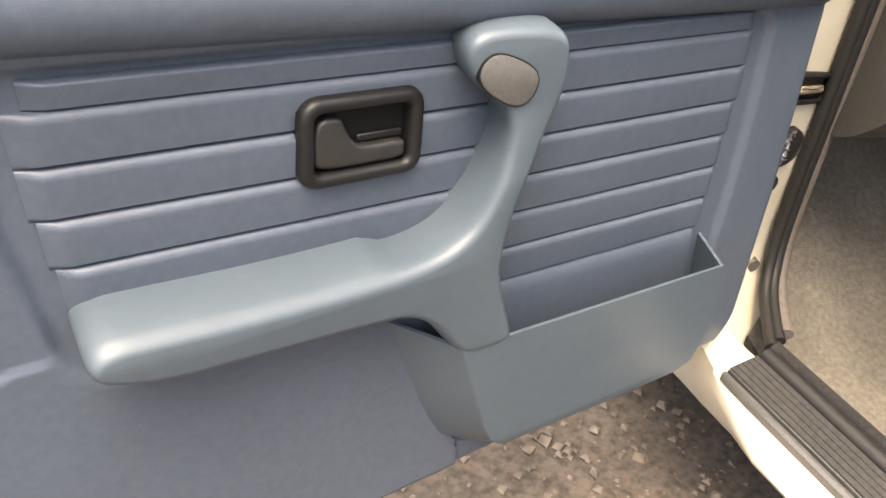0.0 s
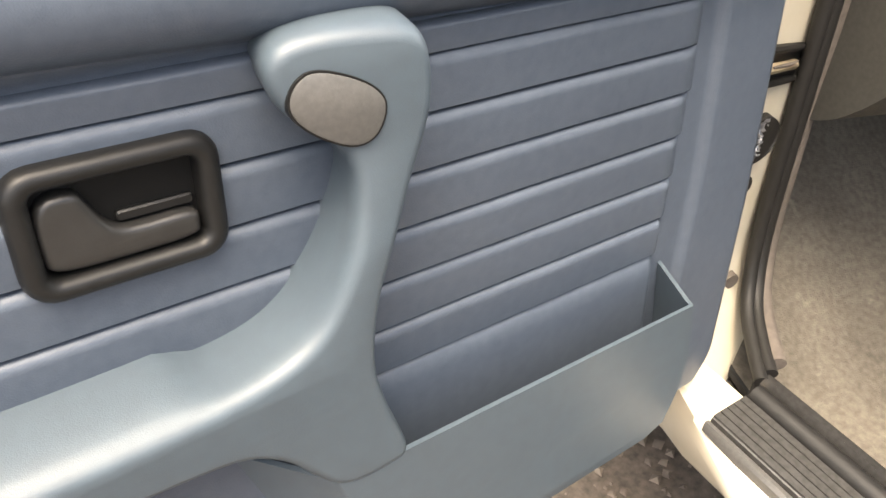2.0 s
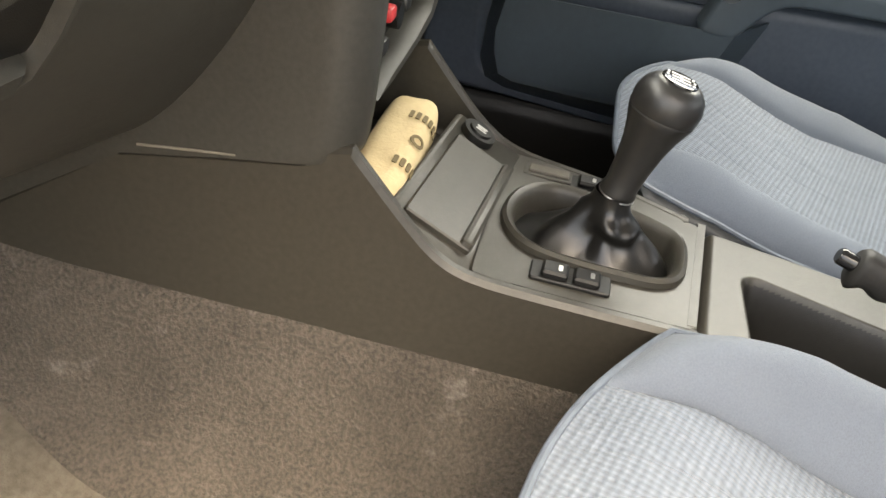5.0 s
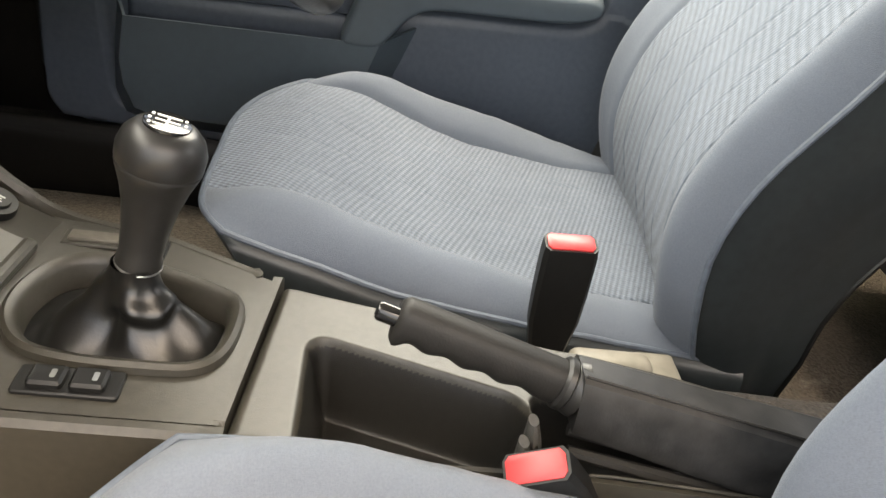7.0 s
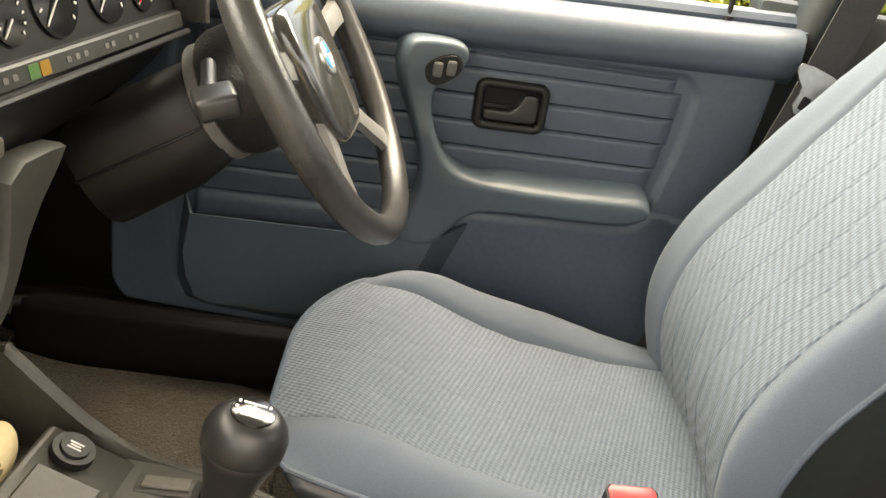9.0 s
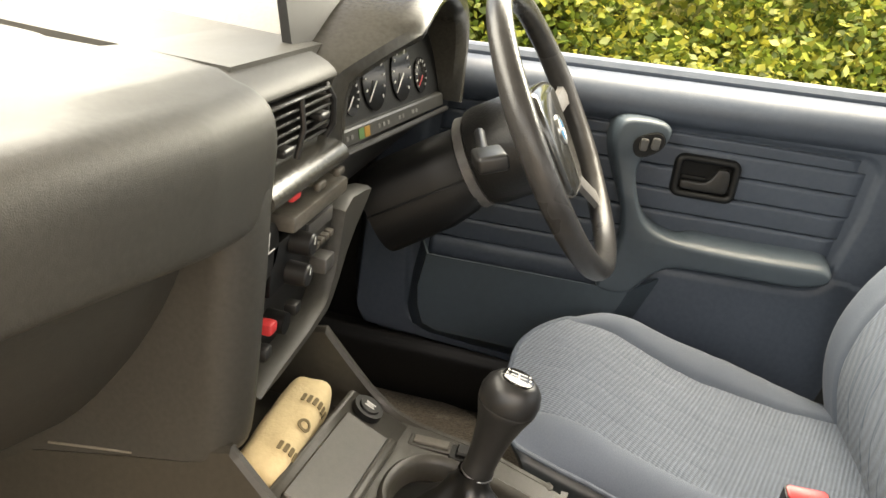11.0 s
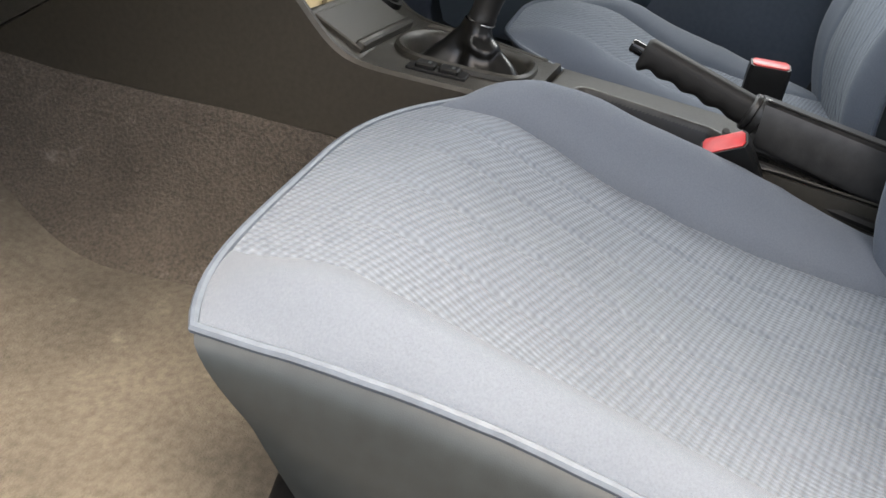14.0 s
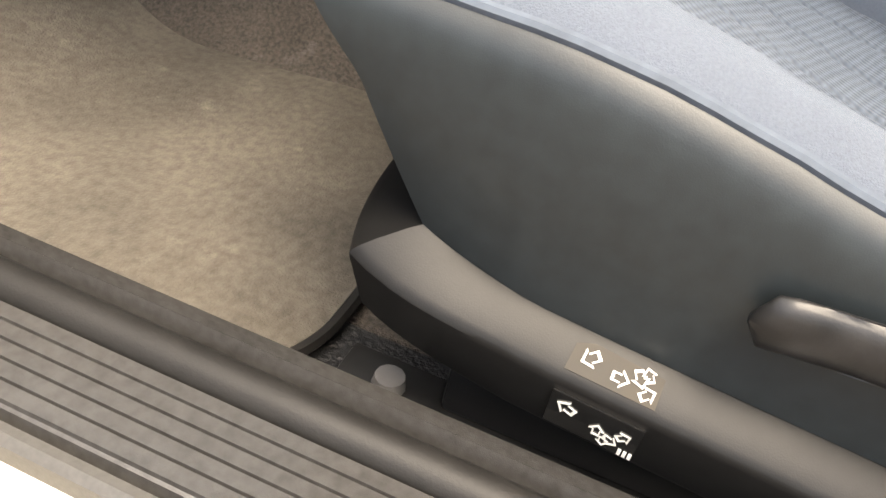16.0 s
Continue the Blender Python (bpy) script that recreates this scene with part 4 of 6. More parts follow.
part("surround", molded(rounded(0.222, 0.088, 0.006), [(0, -0.012), (0, 0.001), (0.002, 0.0025)], aput), CONSOLE, ash)
part("lid", molded(rounded(0.150, 0.064, 0.003), [(0, 0.002), (0, 0.0065), (0.0015, 0.008)], lambda x, y, h: aput(x - 0.010, y, h)), CONSOLE, ash, "grey lid")
part("grip", molded(rounded(0.148, 0.012, 0.004), [(0, 0.008), (0.001, 0.012), (0.004, 0.0135)], lambda x, y, h: aput(x - 0.010, y - 0.026, h)), CONSOLE, ash)
lt = thing("cigarette_lighter", aput(0.085, 0.02, 0), "round black cigarette lighter with white symbol", "lighter")
part("ring", tube([aput(0.091, 0.016, 0.0), aput(0.091, 0.016, 0.009)], [0.0185, 0.0175], 24), BLACK, lt)
part("button", tube([aput(0.091, 0.016, 0.008), aput(0.091, 0.016, 0.0115)], [0.0125, 0.0115], 20), BLACK, lt)
for dx in (-0.003, 0.0, 0.003):
    part("mark", molded(rounded(0.0014, 0.009 + abs(dx), 0.0006, 2), [(0, 0.0114), (0, 0.0119)], lambda x, y, h, dx=dx: aput(0.091 + x + dx, 0.016 + y, h)), WHITE, lt)
# switches
for sx, ys in ((-0.074, (-0.030, -0.056)), (0.088, (-0.048,))):
    sw = thing("window_switch", (sx, ys[0], 0.52), "small black rocker switches with chrome marks", "switch", "console switches")
    yc = sum(ys) / len(ys)
    part("bezel", molded(rounded(0.026, 0.030 * len(ys) + 0.006, 0.003), [(0, -0.006), (0, 0.002), (0.001, 0.003)], lambda x, y, h: Vector((sx + x, yc + y, 0.5165 + h))), BLACK, sw)
    for y0 in ys:
        part("rocker", molded(rounded(0.019, 0.022, 0.003), [(0, 0.002), (0, 0.0055), (0.002, 0.0075)], lambda x, y, h: Vector((sx + x, y0 + y, 0.5165 + h + 0.10 * abs(y)))), BLACK, sw)
        part("mark", molded(rounded(0.008, 0.0035, 0.001, 2), [(0, 0.0072), (0, 0.0084)], lambda x, y, h: Vector((sx + x, y0 + y - 0.004, 0.5165 + h))), METAL, sw)
bl_ = thing("blank_switch", (0.097, -0.016, 0.52), "blank switch cover in the console", "switch", "console switches")
part("bezel", molded(rounded(0.024, 0.050, 0.003), [(0, -0.006), (0, 0.0015), (0.001, 0.0025)], lambda x, y, h: Vector((0.094 + x, -0.008 + y, 0.5165 + h))), CONSOLE, bl_)
part("cover", molded(rounded(0.014, 0.040, 0.002), [(0, 0.002), (0, 0.004), (0.001, 0.005)], lambda x, y, h: Vector((0.094 + x, -0.008 + y, 0.5165 + h))), GREYCON, bl_)

# gear lever
gear = thing("gear_lever", (0.004, -0.066, 0.50), "black gear lever with leather boot and shift pattern", "gear lever")
lean_ = Vector((0.006, -0.030, 0.150))
g0 = Vector((0.004, -0.058, 0.517))


boot_in = inset(boot_out, 0.008)


def bootf(a, b):
    """Slack leather: a neck round the lever, a sagging roll and folds that run out to the frame."""
    x0, y0 = boot_in[int(a * n_) % n_]
    ang = math.atan2(y0, x0)
    topc = g0 + lean_ * 0.22 + Vector((0, 0, 0.012))
    wave = math.sin(math.pi * b) ** 0.8
    k = (1 - b) ** 1.8
    f = 1 - k
    r = 0.0165 + 0.0065 * math.exp(-((b - 0.68 - 0.05 * math.sin(ang)) / 0.10) ** 2) * (0.7 + 0.5 * math.sin(2 * ang + 0.6)) + 0.010 * max(0.0, 0.55 - b)
    fold = 1 + wave * (0.20 * math.sin(3 * ang + 1.0 + 2 * b) + 0.16 * math.sin(5 * ang + 2.3 + 3 * b) + 0.05 * math.sin(9 * ang - 4 * b)) * (1 - 0.6 * b)
    cx_, cy_ = k * GC[0] + f * (g0.x + (topc.x - g0.x) * b), k * GC[1] + f * (g0.y + (topc.y - g0.y) * b)
    x = cx_ + (x0 * k + r * math.cos(ang) * f) * (fold if b < 0.98 else 1)
    y = cy_ + (y0 * k + r * math.sin(ang) * f) * (fold if b < 0.98 else 1)
    sag = 0.010 * wave * (1 - b) * (math.sin(4 * ang + 2.0) + 0.7 * math.sin(2 * ang - 0.8))
    return Vector((x, y, 0.496 + (topc.z - 0.496) * (0.12 * b + 0.88 * b ** 1.25) + sag))


part("boot", grid(bootf, n_, 44, cu=True), LEATHER, gear, "creased black leather boot", 80)
ax = lean_.normalized()
k0 = g0 + lean_ * 0.28
sx_ = Vector((1, 0, 0))
sy_ = ax.cross(sx_)
prof = [(0.0, 0.0138), (0.002, 0.0150), (0.006, 0.0150), (0.010, 0.0138), (0.03, 0.0150), (0.050, 0.0178), (0.064, 0.0212), (0.074, 0.0245), (0.080, 0.0265), (0.0815, 0.0262), (0.083, 0.0268), (0.092, 0.0272), (0.101, 0.0245), (0.107, 0.0195), (0.1095, 0.0155), (0.110, 0.0)]
part("neck_ring", tube([k0 + ax * 0.001 + (sx_ * math.cos(q) + sy_ * math.sin(q)) * 0.0158 for q in (math.tau * j / 24 for j in range(24))], 0.0009, 6, closed=True), METAL, gear)
part("knob", loft([[k0 + ax * h + (sx_ * math.cos(q) * r + sy_ * math.sin(q) * r * 1.08) for q in (math.tau * j / 28 for j in range(28))] for h, r in prof], cap=True), KNOB, gear, "smooth black plastic knob", 30)
kt = k0 + ax * 0.1098
part("badge", loft([[kt + ax * h + (sx_ * math.cos(q) + sy_ * math.sin(q)) * r for q in (math.tau * j / 28 for j in range(28))] for h, r in ((0, 0.0155), (0.0012, 0.0152), (0.0016, 0.0140))]), GLOSSBLACK, gear)
for bx, by, bw, bh in ((-0.0065, 0, 0.0016, 0.016), (0, 0, 0.0016, 0.016), (0.0065, 0.0, 0.0016, 0.016), (0, 0, 0.0145, 0.0016), (-0.0065, 0.0105, 0.003, 0.002), (0, 0.0115, 0.003, 0.002), (0.0065, 0.0105, 0.003, 0.002), (-0.0065, -0.0105, 0.003, 0.002), (0, -0.0115, 0.003, 0.002), (0.0065, -0.0105, 0.003, 0.002)):
    part("shift_mark", molded(rounded(bw, bh, min(bw, bh) * 0.3, 1), [(0, 0.0016), (0, 0.0021)], lambda x, y, h: kt + sx_ * (bx + x) - sy_ * (by + y) + ax * h), WHITE, gear)

# rear console with tray, handbrake
rc = thing("rear_console", (-0.015, -0.37, 0.44), "dark plastic rear console with coin tray and handbrake slot", "centre console")
RX0, RY0, RY1 = -0.112, -0.600, -0.1565


def rear_right(y):
    return between(((0.170, 0.060), (0.235, 0.046), (0.30, 0.030), (0.375, 0.012), (0.474, 0.000), (0.572, -0.019), (0.60, -0.022)), -y)


def rtop(y):
    return 0.5155 - 0.10 * max(0.0, -0.40 - y)


def rough_tray(x, y):
    """Depth of the tray, of the slot under the handbrake and of the narrow bin below the rim."""
    def well(x0, x1, y0, y1, depth, r=0.024):
        fx = min(1, max(0, min(x - x0, x1 - x) / r))
        fy = min(1, max(0, min(y - y0, y1 - y) / r))
        f = max(0.0, 1 - math.hypot(1 - fx, 1 - fy))
        return depth * (f * f * (3 - 2 * f))
    d = well(-0.130, 0.004 - 0.33 * max(0.0, -0.19 - y), -0.352, -0.186, 0.064, 0.022)
    d = max(d, well(-0.055, rear_right(y) - 0.006, -0.590, -0.395, 0.030, 0.008))
    return max(d, well(-0.112, -0.045, -0.595, -0.348, 0.050, 0.010))


def rtopf(a, b):
    y = RY0 + (RY1 - RY0) * b
    x1 = rear_right(y)
    x = RX0 + (x1 - RX0) * a
    e = min(a, 1 - a, (1 - b) * 2.4)
    y += (seam_y(x) - 0.0013 - RY1) * ease((b - 0.90) / 0.10)
    return Vector((x, y, rtop(y) - rough_tray(x, y) - 0.008 * max(0, 1 - e / 0.04) ** 2))


# splits off faces deeper than 6 mm, so the wells' shade can be coloured in
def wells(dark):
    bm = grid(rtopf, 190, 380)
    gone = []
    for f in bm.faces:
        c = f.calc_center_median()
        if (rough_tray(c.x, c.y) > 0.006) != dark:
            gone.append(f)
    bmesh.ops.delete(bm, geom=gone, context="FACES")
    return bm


part("top_panel", wells(False), CONSOLE, rc, "", 50)
part("shaded_wells", wells(True), CONSOLE_DARK, rc, "console plastic in the wells, darkened for shade", 50)
ys_ = [-0.163 - (-0.163 - RY0) * k / 14 for k in range(15)]
part("side_panel", loft([[Vector((RX0 + dx, y, z)) for y, z in ((-0.1455, 0.42), (-0.1455, 0.507), (-0.36, 0.507), (RY0, rtop(RY0) - 0.008), (RY0, 0.42))] for dx in (-0.002, 0.002)]), CONSOLE, rc)
part("side_panel", loft([[Vector((rear_right(y) + dx, y, z)) for dx, z in ((-0.002, 0.42), (-0.002, rtop(y) - 0.008), (0.002, rtop(y) - 0.009), (0.004, 0.42))] for y in ys_]), CONSOLE, rc)
hb = thing("handbrake", (-0.065, -0.38, 0.50), "black handbrake lever with ribbed grip, released", "handbrake")
h0, h1 = Vector((-0.0545, -0.246, 0.580)), Vector((-0.067, -0.362, 0.5475))
hd = (h1 - h0).normalized()
part("button", tube([h0 - hd * 0.014, h0 - hd * 0.012, h0 + hd * 0.004], [0.0055, 0.0070, 0.0070], 14), GLOSSBLACK, hb)
rr_ = []
hx_ = Vector((hd.y, -hd.x, 0)).normalized()
hu_ = hx_.cross(hd).normalized()
hu_ = hu_ if hu_.z > 0 else -hu_
for k in range(61):
    q = k / 60
    p = h0.lerp(h1, q)
    r = 0.0138 - 0.003 * math.exp(-(q / 0.02) ** 2)
    drop = 0.0045 * math.exp(-((q - 0.04) / 0.05) ** 2)
    dip = 0.0032 * (0.5 - 0.5 * math.cos(q * math.tau * 4.5)) * (1 if q < 0.9 else 0)
    ring_ = []
    for j in range(24):
        w_ = math.tau * j / 24
        cy, sy = math.cos(w_), math.sin(w_)
        ring_.append(p + hx_ * math.copysign(abs(cy) ** 0.8, cy) * r * 0.95 + hu_ * (math.copysign(abs(sy) ** 0.8, sy) * r * 1.15 + ((dip - drop) if sy < -0.2 else 0)))
    rr_.append(ring_)
part("grip", loft(rr_), RUBBER, hb, "moulded black grip", 60)
part("collar", loft([[h1 + hd * d_ + hx_ * math.cos(w_) * r_ + hu_ * math.sin(w_) * r_ * 1.15 for w_ in (math.tau * j / 24 for j in range(24))] for d_, r_ in ((-0.003, 0.0150), (-0.001, 0.0170), (0.003, 0.0172), (0.0045, 0.0158), (0.006, 0.0172), (0.012, 0.0185))]), KNOB, hb)
g1 = Vector((-0.098, -0.62, 0.505))
cov = []
for k in range(15):
    q = k / 14
    p = (h1 + hd * 0.010).lerp(g1, q)
    w_, h_ = 0.0185 + 0.010 * q, 0.0195 + 0.008 * q
    cov.append([p + Vector((sx * w_, 0, sz * h_)) for sx, sz in ((-0.55, 1.02), (0.55, 1.02), (0.80, 0.86), (0.94, 0.55), (1.10, -1.0), (1.05, -1.2), (-1.05, -1.2), (-1.10, -1.0), (-0.94, 0.55), (-0.80, 0.86))])
part("cover", loft(cov), WORNBLACK, hb, "stitched black vinyl cover", 25)
part("stitching", tube([(h1 + hd * 0.012).lerp(g1, q) + Vector((-0.62 * (0.0185 + 0.010 * q), 0, 1.06 * (0.0195 + 0.008 * q))) for q in (k / 12 for k in range(13))], 0.0011, 5), RUBBER, hb)
for k in range(4):                                       # pleated rubber bellows below the cover
    part("bellows_fold", tube([(-0.078 - 0.010 * k, -0.372, 0.516 - 0.011 * k), (-0.092 - 0.010 * k, -0.48, 0.502 - 0.011 * k), (-0.108 - 0.010 * k, -0.62, 0.485 - 0.011 * k)], [0.0045, 0.006, 0.006], 8), RUBBER, hb)
for dx, dz_, dy_ in ((0.0, 0.0, 0.0), (-0.010, -0.010, 0.006), (-0.019, -0.020, 0.010)):
    part("gaiter_fin", tube([(-0.082 + dx, -0.352 + dy_, 0.480), (-0.083 + dx, -0.348 + dy_, 0.508 + dz_), (-0.086 + dx, -0.344 + dy_, 0.529 + dz_)], [0.006, 0.0062, 0.0035], 10, flat=1.6), GREYPLATE, hb, "grey rubber fin")


def buckle(base, tip, label, sc=1.0):
    b = thing("seat_belt_buckle", base, label, "seat belt buckle", "seat belt buckles")
    base, tip = Vector(base), Vector(tip)
    d = (tip - base).normalized()
    w = Vector((0, 1, 0)) - d * d.y
    w.normalize()
    t = d.cross(w)
    L_ = (tip - base).length
    rings = []
    for q, hw, ht in ((0, 0.017, 0.006), (0.15, 0.0205, 0.008), (0.35, 0.0250, 0.010), (0.6, 0.0262, 0.0115), (0.90, 0.0262, 0.0125)):
        p = base + d * L_ * q
        rings.append([p + w * x * hw * sc + t * y * ht * sc for x, y in ((-1, -0.6), (-0.85, -1), (0.85, -1), (1, -0.6), (1, 0.6), (0.85, 1), (-0.85, 1), (-1, 0.6))])
    oct_ = ((-1, -0.6), (-0.85, -1), (0.85, -1), (1, -0.6), (1, 0.6), (0.85, 1), (-0.85, 1), (-1, 0.6))
    side_ = 1 if t.x < 0 else -1
    cut = lambda y, q: base + d * (L_ * q - 0.0022 * sc * y * side_)
    rings.append([cut(y, 0.975) + w * x * 0.0250 * sc + t * y * 0.0118 * sc for x, y in oct_])
    part("body", loft(rings), BLACK, b, "", 30)
    part("release_button", loft([[cut(y * f, q_) + w * x * hw * sc + t * y * f * 0.0118 * sc for x, y in oct_] for q_, hw, f in ((0.972, 0.0225, 0.86), (0.985, 0.0225, 0.86), (0.990, 0.0205, 0.72))]), RED, b, "red release button")
    q = base + d * L_ * 0.62 - t * 0.0118
    part("stud", tube([q, q - t * 0.0015], [0.004, 0.0035], 12), KNOB, b)
    return b


buckle((0.097, -0.400, 0.438), (0.0935, -0.3955, 0.566), "black seat belt buckle with red release button", 0.90)
buckle((-0.096, -0.398, 0.445), (-0.128, -0.338, 0.531), "tilted black seat belt buckle with red button", 0.88)

# ---- dashboard ----
dash = thing("dashboard", (0.0, 0.4, 0.6), "dark grained plastic dashboard with glovebox and vents", "dashboard")


END = 0.032           # rounding of the fascia at the centre stack


def back(x, x1_=9.0):
    """The fascia runs forward towards the passenger door and rounds off at the centre stack."""
    y = 0.12 * max(0.0, -0.17 - x)
    e = min(1.0, max(0.0, (-0.455 - x) / 0.08))
    y += 0.12 * (1 - math.sqrt(1 - e * e))
    k = max(0.0, (x - x1_ + END) / END)
    return y + END * (1 - math.sqrt(max(0.0, 1 - min(1, k) ** 2)))


def fascia(profile, x0, x1, n=26):
    xs = [x0 + (x1 - x0) * (1 - (1 - k / n) ** 1.6) for k in range(n + 1)]
    bm = loft([[Vector((x, y + back(x, x1) * max(0, min(1, (0.5 - y) / 0.2)), z)) for y, z in profile] for x in xs], cap=False)
    bm.verts.ensure_lookup_table()
    m = len(profile)
    for k in (0, n):
        for tri in tessellate_polygon([[Vector((y, z, 0)) for y, z in profile]]):
            bm.faces.new([bm.verts[k * m + j] for j in tri])
    bmesh.ops.recalc_face_normals(bm, faces=bm.faces)
    return bm


nose = smooth_poly([(0.85, 0.935), (0.42, 0.921), (0.345, 0.919), (0.325, 0.917), (0.315, 0.905), (0.305, 0.893), (0.255, 0.892), (0.245, 0.904), (0.236, 0.915), (0.20, 0.914), (0.150, 0.908), (0.128, 0.885), (0.130, 0.82), (0.134, 0.798), (0.150, 0.794), (0.30, 0.79), (0.85, 0.75)], 2)
pad = fascia(nose, -0.54, -0.046, 60)
for v in pad.verts:
    # the shelf sunk in the pad runs out towards the middle; the lower edge rises towards the door
    if 0.885 < v.co.z < 0.917 and v.co.y > 0.18:
        f = ease((-0.200 - v.co.x) / 0.10)
        v.co.z = 0.9165 + (v.co.z - 0.9165) * f * 1.5
    k_ = max(0.0, (v.co.x + 0.046 + END) / END)
    if v.co.z > 0.86:
        v.co.z -= 0.030 * (1 - math.sqrt(max(0.0, 1 - min(1.0, k_) ** 2)))
    if v.co.z < 0.83 and v.co.y < 0.30:
        v.co.z += 0.085 * max(0.0, -0.12 - v.co.x) * min(1.0, (0.83 - v.co.z) / 0.03)
part("upper_pad", pad, DASH, dash, "", 50)
gl_prof = smooth_poly([(0.172, 0.797), (0.177, 0.787), (0.189, 0.738), (0.206, 0.697), (0.226, 0.660), (0.254, 0.618), (0.284, 0.586), (0.308, 0.5725), (0.318, 0.573), (0.35, 0.578), (0.45, 0.60), (0.45, 0.792)], 1)


def glove_ring(x):
    """The lid follows the fascia at its top and runs straight at its foot."""
    low = lambda z: max(0.0, (0.79 - z) / 0.215)
    foot_ = between(((0.10, 0.010), (0.281, 0.076), (0.374, 0.110), (0.457, 0.143), (0.541, 0.166)), -x)
    return [Vector((x, y + back(x) * (1 - low(z)) + foot_ * low(z), z + (0.085 * max(0.0, -0.12 - x) if z > 0.78 else 0.0))) for y, z in gl_prof]


xs = [-0.541 + 0.426 * k / 40 for k in range(41)]
bmg = loft([glove_ring(x) for x in xs])
gl = part("glovebox_lid", bmg, DASH, dash)


def lid_y(x, z):
    ring = glove_ring(x)
    n = len(ring)
    for k in range(n // 2 + 2):
        a, b = ring[k], ring[k + 1]
        if min(a.z, b.z) <= z <= max(a.z, b.z) and abs(a.z - b.z) > 1e-6:
            return a.y + (b.y - a.y) * (z - a.z) / (b.z - a.z)
    return 0.2


def gput(x, y, h):
    """On the lid's sloping face: x across, y up the slope, h out."""
    z = 0.764 + 0.954 * y - 0.30 * h
    return Vector((-0.380 + x, lid_y(-0.380 + x, 0.764 + 0.954 * y) - 0.954 * h, z))


rec = [(-0.058, 0.030), (0.058, 0.030), (0.062, 0.026), (0.062, -0.026), (0.058, -0.032), (-0.058, -0.034), (-0.062, -0.03), (-0.062, 0.026)]
part("latch_panel", molded(rec, [(0, -0.004), (0, 0.002), (0.002, 0.003)], gput), CONSOLE_DARK, gl)
part("latch_lip", loft([[gput(x, y, h) for x, y, h in ((x_, -0.030, 0.000), (x_, -0.033, 0.004 + 0.010 * f_), (x_, -0.044, 0.005 + 0.010 * f_), (x_, -0.053, 0.000))] for x_, f_ in ((-0.060, 0.2), (-0.054, 0.8), (-0.03, 1.0), (0.0, 1.0), (0.03, 1.0), (0.044, 0.9), (0.052, 0.3))]), DASH, gl)
part("latch_arm", loft([[gput(x_ + a_, y_, h_) for a_, h_ in ((0.0, 0.0), (0.001, 0.006 + 0.006 * f_), (0.005, 0.006 + 0.006 * f_), (0.009, 0.0))] for x_, y_, f_ in ((0.046, -0.050, 0.6), (0.052, -0.040, 1.0), (0.057, -0.020, 0.7), (0.059, 0.0, 0.4), (0.060, 0.022, 0.1))]), DASH, gl)
part("lock", tube([gput(-0.002, 0.004, 0.002), gput(-0.002, 0.004, 0.0055), gput(-0.002, 0.004, 0.0065)], [0.0105, 0.0105, 0.009], 20), KNOB, gl, "round black lock")
part("lock_rim", tube([gput(-0.002 + 0.012 * math.cos(math.tau * k / 20), 0.004 + 0.012 * math.sin(math.tau * k / 20), 0.005) for k in range(20)], 0.0008, 6, closed=True), METAL, gl, "thin chrome rim")
part("keyhole", box((0, 0, 0), (0.009, 0.0016, 0.0012), 0.0003, 1, Matrix.Translation(gput(-0.002, 0.004, 0.0069)) @ Matrix(((1, 0, 0), (0, -0.30, -0.954), (0, 0.954, -0.30))).to_4x4()), METAL, gl)
plan_ = [(-0.1145, 0.50), (-0.1145, 0.32), (-0.1145, 0.23)] + [(-0.0825 - 0.032 * math.cos(q), 0.1620 - 0.0325 * math.sin(q)) for q in (math.pi / 2 * k / 10 for k in range(11))]
plan_ += [(-0.080 + 0.034 * math.sin(q), 0.1295 + END - END * math.cos(q)) for q in (math.pi / 2 * k / 10 for k in range(1, 11))] + [(-0.046, 0.50)]
block_foot = lambda y: between(((0.12, 0.592), (0.16, 0.586), (0.31, 0.564), (0.50, 0.44)), y)
part("centre_block", loft([[Vector((x, y + dy_ * (y < 0.2), z if z else block_foot(y) + dz_)) for x, y in plan_] for z, dy_, dz_ in ((0.836, 0.002, 0), (0.830, 0, 0), (0.76, 0, 0), (0.68, 0.001, 0), (0.63, 0.002, 0), (0, 0.004, 0.012), (0, 0.006, 0.004), (0, 0.010, 0.0))]), DASH, dash, "", 40)
part("block_seam", tube([(-0.115, 0.225, 0.5800), (-0.115, 0.26, 0.5755), (-0.115, 0.305, 0.5690)], [0.0008, 0.0012, 0.0012], 6), CREAMPL, dash)

# centre stack
VZ0 = 0.833
part("stack_panel", box((0.06, 0.205, 0.715), (0.235, 0.08, 0.20), 0.004), BLACK, dash)
part("vent_hood", extrude_x(smooth_poly([(0.30, 0.918), (0.19, 0.913), (0.163, 0.904), (0.151, 0.895), (0.150, 0.889), (0.156, 0.887), (0.30, 0.888)], 1), -0.095, 0.13), DASH, dash)
vent = thing("air_vent", (0.02, 0.15, 0.86), "black centre air vent with slanted louvres", "air vent", "air vents")
part("housing", box((0.014, 0.21, 0.860), (0.200, 0.05, 0.062), 0.003), BLACK, vent)
for k in range(6):
    z = VZ0 + 0.004 + k * 0.0092
    right = 0.114 - 0.0035 * k - 0.010 * math.exp(-(5 - k) * 1.1) - 0.008 * math.exp(-k * 1.3)
    part("louvre", box(((right - 0.084) / 2, 0.158 - 0.0012 * k, z), (right + 0.084, 0.022, 0.0030), 0.001, 1, Matrix.Rotation(radians(-18), 4, "X")), KNOB, vent)
